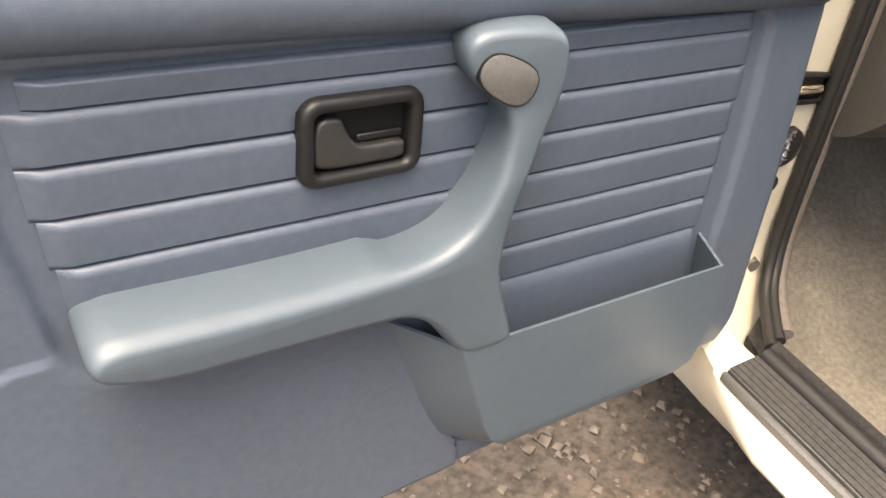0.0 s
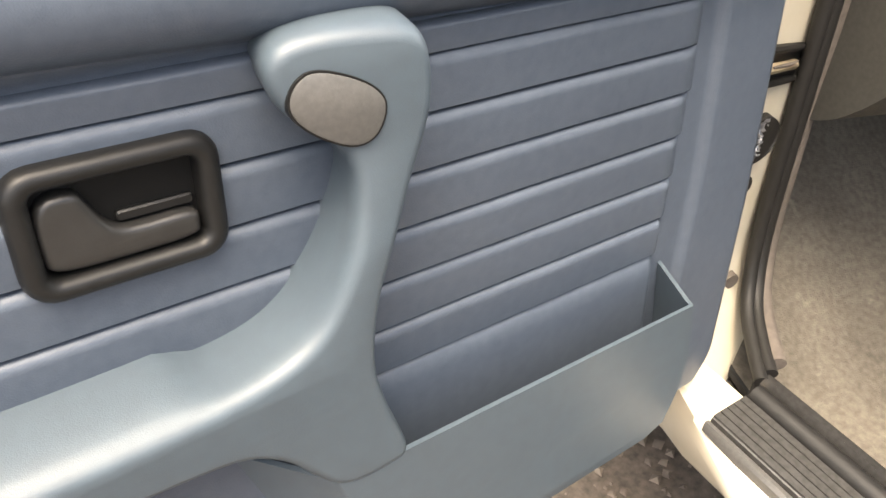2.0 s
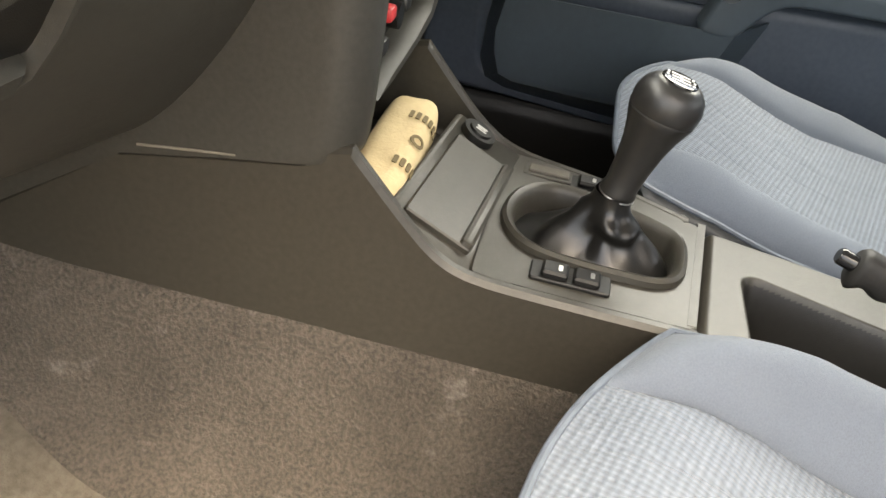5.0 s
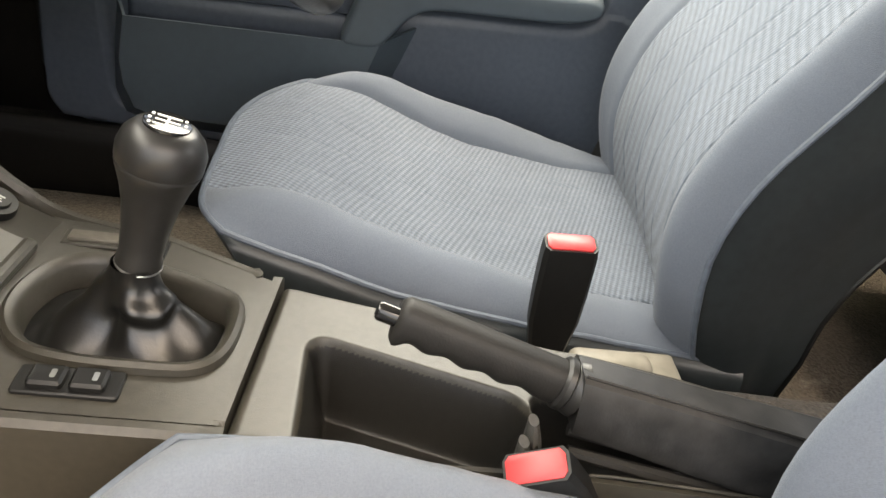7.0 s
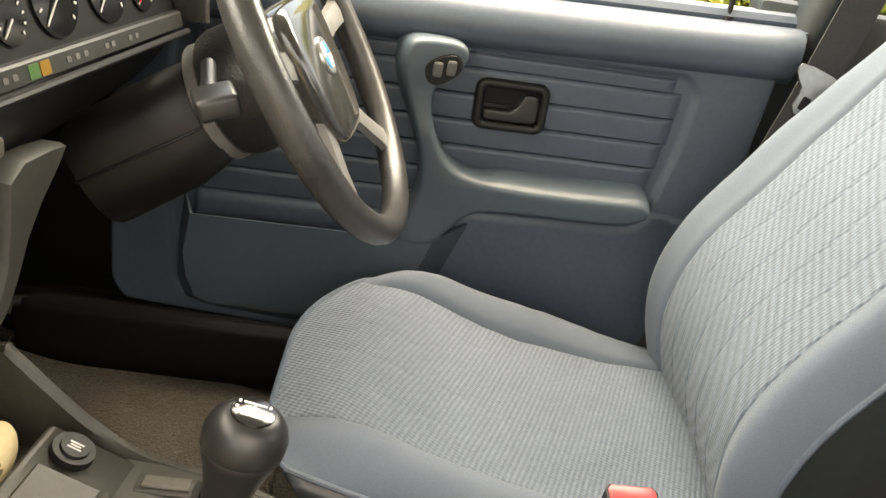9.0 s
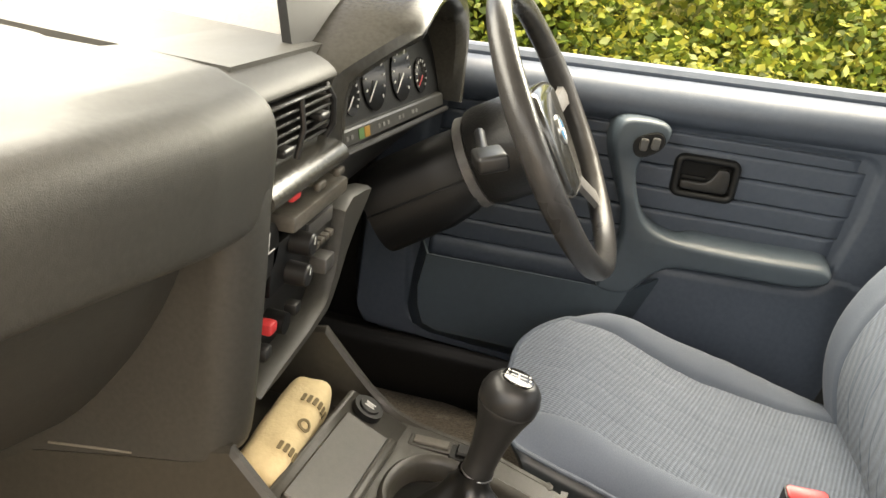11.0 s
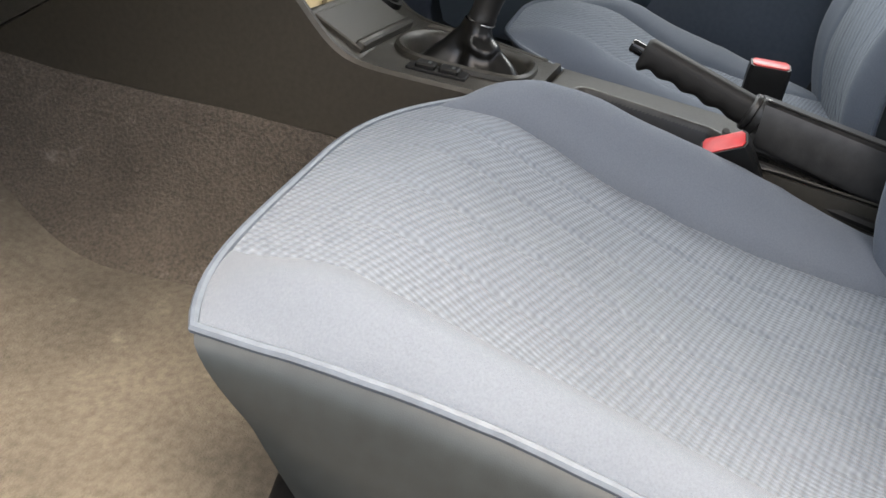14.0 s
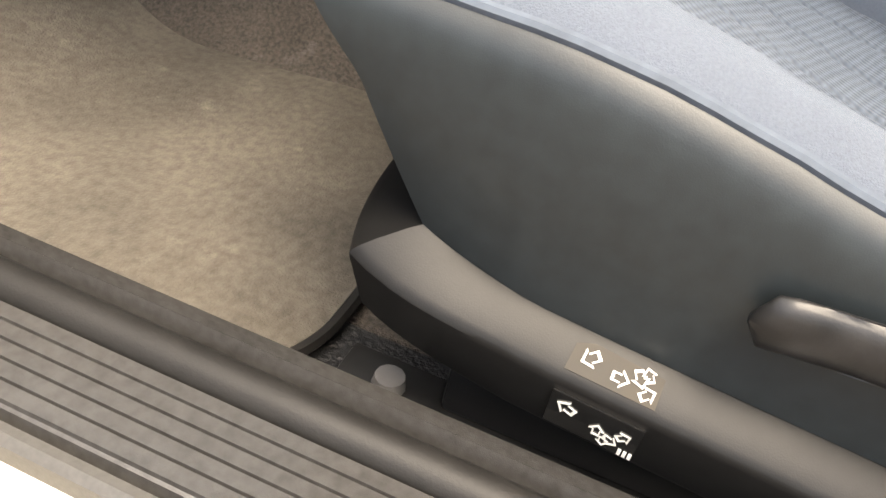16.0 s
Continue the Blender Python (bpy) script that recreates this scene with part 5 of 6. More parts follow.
part("upright", tube([(0.012, 0.143, 0.832), (0.013, 0.139, 0.860), (0.012, 0.143, 0.886)], 0.0028, 8), KNOB, vent)
part("upright", tube([(0.108, 0.150, 0.832), (0.112, 0.144, 0.846), (0.106, 0.144, 0.872), (0.092, 0.148, 0.887)], 0.0035, 8), KNOB, vent)
for x, z in ((-0.022, 0.846), (0.066, 0.862)):
    part("slider", box((x, 0.143, z), (0.024, 0.014, 0.008), 0.003, 3), KNOB, vent)
part("lower_face", box((0.014, 0.166, 0.829), (0.186, 0.020, 0.010), 0.003), DASHGLOSS, vent)
part("ledge", extrude_x(smooth_poly([(0.22, 0.830), (0.150, 0.828), (0.134, 0.824), (0.127, 0.815), (0.131, 0.806), (0.150, 0.800), (0.22, 0.80)], 1), -0.070, 0.126), DASHGLOSS, dash)

heater = thing("heater_controls", (0.07, 0.15, 0.78), "heater control panel with sliders and grey bar", "heater controls")
part("bar", box((0.080, 0.150, 0.772), (0.158, 0.030, 0.017), 0.004), GREYCON, heater)
for x, z, m_ in ((-0.012, 0.806, RED), (0.058, 0.797, KNOB), (0.115, 0.797, KNOB)):
    part("slider", merge(box((x, 0.150, z), (0.006, 0.030, 0.006), 0.001), box((x, 0.134, z), (0.020, 0.008, 0.009), 0.003)), GREYCON if m_ is KNOB else m_, heater)
radio = thing("radio", (0.09, 0.15, 0.72), "black car radio with two grey knobs", "radio")
part("fascia", box((0.075, 0.165, 0.726), (0.170, 0.030, 0.052), 0.003), BLACK, radio)
part("display", box((0.112, 0.1485, 0.740), (0.075, 0.004, 0.016), 0.001), GREYPLATE, radio)
for k in range(5):
    part("button", box((0.083 + 0.0145 * k, 0.147, 0.719), (0.011, 0.010, 0.007), 0.0015), GREYCON, radio)
for x, z in ((0.040, 0.742), (0.034, 0.712)):
    part("knob", tube([(x, 0.152, z), (x, 0.130, z), (x, 0.1285, z)], [0.0125, 0.0115, 0.010], 20), KNOB, radio)
    part("pointer", box((x, 0.1278, z + 0.005), (0.0016, 0.001, 0.008), 0.0003, 1), WHITE, radio)
part("flap", box((0.112, 0.142, 0.696), (0.030, 0.020, 0.018), 0.003), GREYPLATE, radio)
clock = thing("dash_clock", (-0.03, 0.15, 0.756), "round black dashboard clock with white hands", "clock")
part("dial", tube([(-0.025, 0.165, 0.752), (-0.025, 0.150, 0.752)], [0.030, 0.028], 28), BLACK, clock)
part("hand", box((-0.025, 0.1485, 0.762), (0.0015, 0.001, 0.020), 0.0003, 1), WHITE, clock)
part("hand", box((-0.018, 0.1485, 0.752), (0.016, 0.001, 0.0015), 0.0003, 1), WHITE, clock)
sws = thing("hazard_switch", (-0.02, 0.15, 0.68), "row of dash switches with one red button", "switch")
part("button", box((-0.028, 0.144, 0.682), (0.016, 0.016, 0.012), 0.003), RED, sws)
part("button", tube([(0.012, 0.16, 0.668), (0.012, 0.140, 0.668)], [0.012, 0.011], 18), BLACK, sws)
part("button", box((-0.028, 0.146, 0.655), (0.018, 0.014, 0.014), 0.004), KNOB, sws)
part("button", box((0.055, 0.150, 0.665), (0.018, 0.014, 0.012), 0.003), KNOB, sws)
cheek = [(0.165, 0.752), (0.268, 0.742), (0.274, 0.732), (0.200, 0.690), (0.160, 0.640), (0.130, 0.622), (-0.045, 0.612), (-0.050, 0.624), (0.118, 0.636), (0.145, 0.660), (0.158, 0.70)]
part("stack_trim", molded(smooth_poly(cheek, 1), [(0.003, 0.165), (0, 0.158), (0, 0.142), (0.003, 0.137)], lambda x, z, h: Vector((x, h, z))), DASH, dash, "rounded trim round the centre stack")

# instrument hood and cluster
hood_o = smooth_poly([(0.126, 0.795), (0.116, 0.845), (0.112, 0.886), (0.165, 0.915), (0.25, 0.957), (0.35, 0.99), (0.45, 0.985), (0.54, 0.96), (0.585, 0.91), (0.60, 0.80)], 2, False)
hood_i = smooth_poly([(0.182, 0.795), (0.184, 0.835), (0.194, 0.866), (0.222, 0.896), (0.28, 0.932), (0.35, 0.957), (0.44, 0.953), (0.51, 0.93), (0.55, 0.885), (0.565, 0.805)], 2, False)
ih = thing("instrument_cluster", (0.36, 0.2, 0.80), "hooded instrument cluster with dials and warning lights", "instrument cluster")
rings = []
for y, f in ((0.50, 0.0), (0.13, 0.0), (0.100, 0.15), (0.090, 0.4), (0.092, 0.7), (0.105, 1.0), (0.17, 1.05)):
    rings.append([Vector((a[0] * (1 - f) + b[0] * f, y + (0.055 * min(1.0, max(0.0, (0.22 - a[0]) / 0.10)) if y < 0.16 else 0.0), a[1] * (1 - f) + b[1] * f)) for a, b in zip(hood_o, hood_i)])
bmh = bm_of([v for r in rings for v in r], [(i * len(hood_o) + j, (i + 1) * len(hood_o) + j, (i + 1) * len(hood_o) + j + 1, i * len(hood_o) + j + 1) for i in range(len(rings) - 1) for j in range(len(hood_o) - 1)])
part("hood", bmh, DASHGLOSS, ih)


def cput(x, z, h):
    """On the cluster's face, which tips back at the top."""
    return Vector((x, 0.162 - 0.115 * (x - 0.20) + 0.22 * (z - 0.80) - h, z))


part("face", loft([[cput(x, z, h) for x, z in ((0.12, 0.80), (0.57, 0.80), (0.57, 0.97), (0.12, 0.97))] for h in (-0.01, 0.0)]), BLACK, ih)
part("light_strip", molded([(0.180, 0.7985), (0.555, 0.7985), (0.555, 0.8175), (0.180, 0.8175)], [(0, 0), (0, 0.006), (0.002, 0.008)], cput), GREYDIAL, ih, "grey warning light strip")
part("strip_lip", tube([cput(0.150 + 0.0405 * k, 0.795, 0.012) for k in range(11)], 0.004, 8), KNOB, ih)
for k, x in enumerate((0.205, 0.218, 0.30, 0.315, 0.330, 0.37, 0.383, 0.42, 0.435)):
    part("legend", molded(rounded(0.007, 0.005, 0.001, 1), [(0, 0.008), (0, 0.0088)], lambda a, b, h: cput(x + a, 0.808 + b, h)), GREYSPOKE, ih)
for x, m_ in ((0.245, GREENLENS), (0.262, AMBERLENS)):
    part("lens", molded(rounded(0.015, 0.012, 0.001, 1), [(0, 0.008), (0, 0.0088)], lambda a, b, h: cput(x + a, 0.808 + b, h)), m_, ih)
for cx_, cz_, r_ in ((0.240, 0.850, 0.022), (0.312, 0.860, 0.036), (0.405, 0.860, 0.036), (0.480, 0.850, 0.024)):
    ring_ = [(cx_ + r_ * math.cos(q), cz_ + r_ * math.sin(q)) for q in (math.tau * j / 36 for j in range(36))]
    dl = part("dial", molded(ring_, [(0, 0.0), (0, 0.003), (0.002, 0.003)], cput), GLOSSBLACK, ih)
    for k in range(11):
        q = radians(225 - 27 * k)
        part("tick", box((0, 0, 0), (r_ * 0.16, 0.001, 0.0022), 0.0002, 1, Matrix.Translation(cput(cx_ + r_ * 0.82 * math.cos(q), cz_ + r_ * 0.82 * math.sin(q), 0.0038)) @ Matrix.Rotation(-q, 4, "Y")), WHITE, dl)
    part("needle", box((0, 0, 0), (r_ * 0.8, 0.0012, 0.0022), 0.0003, 1, Matrix.Translation(cput(cx_ - r_ * 0.3, cz_ - r_ * 0.28, 0.005)) @ Matrix.Rotation(radians(-225), 4, "Y")), RED if cx_ > 0.45 else WHITE, dl)
rv = thing("air_vent", (0.645, 0.13, 0.84), "black side air vent with louvres", "air vent", "air vents")
part("housing", box((0.645, 0.17, 0.842), (0.085, 0.08, 0.085), 0.012), DASH, rv)
for k in range(7):
    part("louvre", box((0.645, 0.126, 0.812 + 0.010 * k), (0.066, 0.014, 0.003), 0.001, 1, Matrix.Rotation(radians(-15), 4, "X")), KNOB, rv)
part("upright", box((0.645, 0.122, 0.842), (0.004, 0.014, 0.066), 0.001), KNOB, rv)
part("upper_pad", extrude_x(smooth_poly([(0.85, 0.935), (0.30, 0.918), (0.20, 0.915), (0.165, 0.905), (0.155, 0.885), (0.160, 0.80), (0.85, 0.75)], 2), 0.585, 0.70), DASH, dash)
part("pad_top", extrude_x([(0.85, 0.935), (0.34, 0.918), (0.18, 0.914), (0.18, 0.900), (0.85, 0.90)], -0.052, 0.60), DASH, dash)
low = smooth_poly([(0.150, 0.802), (0.146, 0.79), (0.165, 0.745), (0.215, 0.690), (0.30, 0.655), (0.55, 0.64), (0.55, 0.80)], 1)
part("lower_panel", extrude_x(low, 0.165, 0.69), BLACK, dash)

# ---- steering ----
wc = Vector((0.410, -0.068, 0.820))
wt, wy = radians(31), radians(-3)
wn_ = Vector((math.sin(wy) * math.cos(wt), -math.cos(wy) * math.cos(wt), math.sin(wt)))
wr = Vector((math.cos(wy), math.sin(wy), 0))
wu = wr.cross(-wn_)
wheel = thing("steering_wheel", wc, "black leather-rimmed steering wheel with square centre pad", "steering wheel")


def wput(x, y, h):
    return wc + wr * x + wu * y + wn_ * h


rimr = []
for k in range(96):
    a = math.tau * k / 96
    grip = 0.0012 * (0.5 + 0.5 * math.cos(a * 30)) if (abs(math.sin(a)) < 0.75) else 0
    r = 0.0160 + 0.0012 * math.exp(-((abs(math.cos(a)) - 0.95) / 0.1) ** 2)
    c_ = wput(0.190 * math.cos(a), 0.190 * math.sin(a), 0)
    o_ = (wr * math.cos(a) + wu * math.sin(a))
    rimr.append([c_ + o_ * math.cos(q) * (r - (grip if math.cos(q) < 0 else 0)) + wn_ * math.sin(q) * r for q in (math.tau * j / 14 for j in range(14))])
rimr.append(rimr[0])
bmr = loft(rimr, cap=False)
bmesh.ops.remove_doubles(bmr, verts=bmr.verts, dist=1e-6)
part("rim", bmr, WHEELLEATHER, wheel, "worn shiny black leather rim")
pad = smooth_poly([(-0.082, 0.050), (-0.06, 0.066), (0.06, 0.066), (0.082, 0.050), (0.078, -0.02), (0.058, -0.078), (0.03, -0.088), (-0.03, -0.088), (-0.058, -0.078), (-0.078, -0.02)], 2)
part("centre_pad", molded(pad, [(0.004, -0.030), (0, -0.024), (0, -0.004), (0.004, 0.002), (0.012, 0.005)], wput), PADGLOSS, wheel, "smooth glossy centre pad")
emb = part("emblem", tube([wput(0, 0, 0.004), wput(0, 0, 0.0075)], [0.021, 0.020], 32), METAL, wheel, "round two-colour emblem")
for k in range(4):
    q0 = math.pi / 2 * k
    seg_ = [(0.0015 * math.cos(q0 + 0.78), 0.0015 * math.sin(q0 + 0.78))] + [(0.0145 * math.cos(q0 + 0.05 + 1.47 * j / 8), 0.0145 * math.sin(q0 + 0.05 + 1.47 * j / 8)) for j in range(9)]
    part("quarter", molded(seg_, [(0, 0.0072), (0, 0.0080)], wput), WHITE if k % 2 else BLUE, emb)
for a0, a1 in ((8, 0.030), (172, -0.030), (-48, -0.052), (-132, -0.052)):
    q = radians(a0)
    d_ = Vector((math.cos(q), math.sin(q)))
    nrm = Vector((-d_.y, d_.x))
    rings = []
    for r, hw, h in ((0.055, 0.021, -0.014), (0.09, 0.0165, -0.012), (0.13, 0.0145, -0.008), (0.165, 0.0155, -0.003), (0.186, 0.020, 0.0)):
        rings.append([wput(d_.x * r + nrm.x * s * hw, d_.y * r + nrm.y * s * hw, h + t * 0.006) for s, t in ((-1, -0.6), (-0.8, 0.7), (0, 1.0), (0.8, 0.7), (1, -0.6), (0, -1.0))])
    part("spoke", loft(rings), GREYSPOKE, wheel, "grey metallic spoke", 30)
column = thing("steering_column", wput(0, 0, -0.10), "black steering column shroud with stalk", "steering column")
part("hub_cover", loft([[wput(r * math.cos(q), r * math.sin(q), h) for q in (math.tau * j / 32 for j in range(32))] for h, r in ((-0.020, 0.050), (-0.028, 0.064), (-0.055, 0.069), (-0.098, 0.069), (-0.108, 0.066), (-0.112, 0.058))]), GRAINED, column)
part("collar", loft([[wput(r * math.cos(q), r * math.sin(q) - 0.002, h) for q in (math.tau * j / 32 for j in range(32))] for h, r in ((-0.110, 0.056), (-0.112, 0.0635), (-0.124, 0.0645), (-0.128, 0.059))]), GREYSPOKE, column, "pale grey collar ring")
shr = []
for h, hw, top_, bot in ((-0.122, 0.058, 0.048, 0.058), (-0.135, 0.066, 0.050, 0.064), (-0.17, 0.075, 0.050, 0.074), (-0.26, 0.09, 0.045, 0.08)):
    ring_ = []
    for k in range(28):
        q = math.tau * k / 28
        cx_, sy = math.cos(q), math.sin(q)
        ring_.append(wput(math.copysign(abs(cx_) ** 0.65, cx_) * hw, math.copysign(abs(sy) ** 0.65, sy) * (top_ if sy > 0 else bot), h))
    shr.append(ring_)
part("shroud", loft(shr), BLACK, column, "", 25)
part("shroud_seam", tube([wput(-0.0602, -0.012, -0.123), wput(-0.0680, -0.012, -0.135), wput(-0.078, -0.012, -0.17), wput(-0.0935, -0.012, -0.26)], 0.0014, 6), BLACK, column)
part("stalk", tube([(0.300, 0.020, 0.822), (0.262, 0.010, 0.815), (0.236, 0.004, 0.812)], [0.007, 0.007, 0.009], 10), BLACK, column)
part("stalk_paddle", box((0, 0, 0), (0.048, 0.036, 0.020), 0.005, 3, Matrix.Translation((0.222, -0.006, 0.812)) @ Matrix.Rotation(radians(20), 4, "Z") @ Matrix.Rotation(radians(-16), 4, "X")), KNOB, column, "grey stalk paddle")
# pedals
pd = thing("pedal", (0.30, 0.42, 0.40), "black clutch pedal with ribbed pad", "pedal")
part("arm", tube([(0.285, 0.55, 0.60), (0.285, 0.50, 0.48), (0.29, 0.44, 0.41)], 0.008, 8), METALBLACK, pd)
part("pad", box((0.29, 0.43, 0.40), (0.06, 0.012, 0.055), 0.004, 2, Matrix.Rotation(radians(-35), 4, "X")), RUBBER, pd)

# sponge cloth in the cubby
cl_ = thing("sponge_cloth", (0.0, 0.12, 0.54), "rolled beige sponge cloth with brown print", "cloth")


def clothf(a, b):
    q = math.tau * b
    e = 1 - abs(2 * a - 1) ** 7
    r = 0.0245 * (0.75 + 0.25 * e) if 0 < a < 1 else 0.016
    ln = 0.170
    p = Vector((-0.072 + ln * a, 0.132, 0.537 + 0.010 * a))
    sq = 1 / max(abs(math.cos(q)) ** 3 + abs(math.sin(q)) ** 3, 1e-6) ** (1 / 3)
    return p + Vector((0, math.cos(q) * r * 1.15 * sq * 0.93, math.sin(q) * r * sq * 0.93)) + Vector((0, 0, 0.003 * noise.noise(Vector((a * 5, q, 0)))))


part("roll", grid(clothf, 26, 28, cv=True, cap=True), CREAM, cl_, "", 70)


def clput(x, y, h):
    """On the roll's upper rear side."""
    q = radians(132) + y / 0.034
    a = 0.5 + x / 0.170
    sq = 1 / (abs(math.cos(q)) ** 3 + abs(math.sin(q)) ** 3) ** (1 / 3)
    r = (0.0245 * 0.985) * sq * 0.93 + 0.0016 + h
    return Vector((-0.072 + 0.170 * a, 0.132 + math.cos(q) * r * 1.15, 0.537 + 0.010 * a + math.sin(q) * r))


out_ = [(0.0085 * math.cos(math.tau * j / 24), 0.0085 * math.sin(math.tau * j / 24)) for j in range(24)]
inn_ = [(0.6 * x, 0.6 * y) for x, y in out_]
part("print", ring_plate(out_, inn_, [(0, 0.0006), (0, 0.0014), (1, 0.0014), (1, 0.0006)], lambda x, y, h: clput(x - 0.004, y, h)), DARKINK, cl_)
for x0, n__ in ((-0.045, 4), (0.035, 6)):
    for k in range(n__):
        part("print", molded(rounded(0.012, 0.0048, 0.001, 1), [(0, 0.0006), (0, 0.0013)], lambda x, y, h: clput(x + x0, y + (k - (n__ - 1) / 2) * 0.0075, h)), DARKINK, cl_)

# ---- belt and rear trim ----
bt = thing("seat_belt", (0.60, -0.66, 0.45), "dark seat belt with bright buckle tongue on the pillar", "seat belt")
bp = [(0.625, -0.745, 1.05), (0.612, -0.712, 0.93), (0.602, -0.685, 0.82), (0.598, -0.645, 0.66), (0.600, -0.605, 0.52), (0.605, -0.580, 0.40)]
ribbon = []
for i, p in enumerate(bp):
    p = Vector(p)
    d_ = (Vector(bp[min(i + 1, 5)]) - Vector(bp[max(i - 1, 0)])).normalized()
    s_ = d_.cross(Vector((-1, 0, 0))).normalized() * 0.026
    ribbon.append([p + s_ + Vector((-0.001, 0, 0)), p - s_ + Vector((-0.001, 0, 0)), p - s_ + Vector((0.001, 0, 0)), p + s_ + Vector((0.001, 0, 0))])
part("webbing", loft(ribbon), WEBBING, bt)
tg = Vector((0.592, -0.682, 0.845))
part("tongue", molded(smooth_poly([(-0.030, 0.016), (0.030, 0.016), (0.034, 0.004), (0.022, -0.008), (0.013, -0.014), (0.013, -0.046), (-0.013, -0.046), (-0.013, -0.014), (-0.022, -0.008), (-0.034, 0.004)], 1), [(0, 0), (0, 0.003)],
                      lambda x, y, h: tg + Vector((-h, -x * 0.95 - y * 0.25, y * 0.95 - x * 0.3))), METAL, bt, "bright metal buckle tongue")
part("tongue_slot", molded(rounded(0.012, 0.018, 0.002, 2), [(0, 0.0025), (0, 0.0036)], lambda x, y, h: tg + Vector((-h, -x * 0.95 - (y - 0.030) * 0.25, (y - 0.030) * 0.95 - x * 0.3))), BLACK, bt)
hc_ = thing("seat_hinge_cover", (0.575, -0.57, 0.40), "black plastic hinge cover beside the seat", "seat hinge")
part("cover", box((0.60, -0.575, 0.385), (0.05, 0.11, 0.03), 0.010, 3), BLACK, hc_)
part("rim", tube([(0.585, -0.63 + 0.011 * k, 0.401 + 0.002 * math.sin(k)) for k in range(11)], 0.002, 6), METAL, hc_)
for hx, hy, hz in ((0.090, -0.462, 0.437), (-0.100, -0.525, 0.428)):
    solo("seat_hinge_bracket", merge(box((hx, hy, hz), (0.032, 0.080, 0.026), 0.011, 4), box((hx, hy - 0.045, hz + 0.002), (0.040, 0.04, 0.010), 0.004)), CREAMPL, "cream plastic hinge cover beside the console", "seat hinge", "seat hinge covers")
lev = thing("recliner_lever", (-0.64, -0.30, 0.46), "worn black plastic seat lever on the flank", "seat lever")
part("pivot", tube([(-0.600, -0.43, 0.462), (-0.632, -0.43, 0.462)], [0.018, 0.016], 16), BLACK, lev)
lp_ = []
for k in range(25):
    q = k / 24
    tip = (1 - (1 - min(1.0, q / 0.07)) ** 2.4) ** 0.5
    lp_.append([Vector((-0.6335 + 0.004 * math.cos(math.pi * q) + math.cos(w_) * 0.0062 * (0.45 + 0.55 * tip) - (0.0022 * math.exp(-((q - 0.28) / 0.22) ** 2) * (math.cos(w_) < -0.3) * -1), -0.272 - 0.158 * q,
                        0.4555 + 0.012 * q ** 0.7 + math.copysign(abs(math.sin(w_)) ** 0.7, math.sin(w_)) * 0.0132 * (0.15 + 0.85 * tip) - 0.004)) for w_ in (math.tau * j / 20 for j in range(20))])
part("handle", loft(lp_), WORNBLACK, lev, "", 60)
lb = thing("seat_label", (-0.625, -0.235, 0.375), "worn clear label with white seat adjustment symbols", "label")


def upright_put(a, q, h):
    """On the upright face of the base: a along the seat, q from 0 at the ridge to 1 below."""
    return base_side(-0.213 - a, 0.0202 - 0.0030 * q + h, -0.0225 - 0.0225 * q)


def ledge_put(a, q, h):
    """On the sloping ledge above the label: q runs up the slope."""
    return base_side(-0.213 - a, 0.0165 - 0.0125 * q + h * 0.6, -0.0125 + 0.0100 * q + h * 0.8)


part("film", molded([(0.0, 0.0), (0.043, 0.0), (0.043, 1.0), (0.0, 1.0)], [(0, -0.002), (0, 0.0006)], upright_put), GLOSSBLACK, lb)
part("worn_film", molded([(0.001, 0.0), (0.043, 0.0), (0.043, 0.9), (0.010, 1.0), (0.002, 0.8)], [(0, -0.003), (0, 0.0008)], ledge_put), AMBERFILM, lb, "yellowed worn film")
arrow = [(-0.5, 0.0), (0, 0.5), (0, 0.25), (0.5, 0.25), (0.5, -0.25), (0, -0.25), (0, -0.5)]
for put_, tall, marks in ((upright_put, 0.0226, ((0.008, 0.34, 0.0095, 20), (0.024, 0.55, 0.0075, 90), (0.031, 0.68, 0.0075, 200), (0.036, 0.42, 0.0075, 140), (0.028, 0.80, 0.006, 260))),
                          (ledge_put, 0.0160, ((0.010, 0.55, 0.0095, 40), (0.025, 0.40, 0.0085, 180), (0.033, 0.62, 0.0085, 120), (0.038, 0.30, 0.008, 220), (0.036, 0.82, 0.007, 300)))):
    for a0, q0, s_, r_ in marks:
        w_ = radians(r_)
        pts = [(s_ * (x * math.cos(w_) - y * math.sin(w_)), s_ * (x * math.sin(w_) + y * math.cos(w_))) for x, y in arrow]
        part("symbol", ring_plate(pts, [(a * 0.70, b * 0.70) for a, b in pts], [(0, 0.0008), (0, 0.0013), (1, 0.0013), (1, 0.0008)],
                                  lambda a, b, h, put_=put_, tall=tall, a0=a0, q0=q0: put_(a0 + a, q0 + b / tall, h)), WHITE, lb)
for k in range(3):
    part("symbol", molded([(0.036 + 0.0025 * k, 0.80), (0.0375 + 0.0025 * k, 0.80), (0.0375 + 0.0025 * k, 0.97), (0.036 + 0.0025 * k, 0.97)], [(0, 0.0006), (0, 0.0012)], upright_put), WHITE, lb)

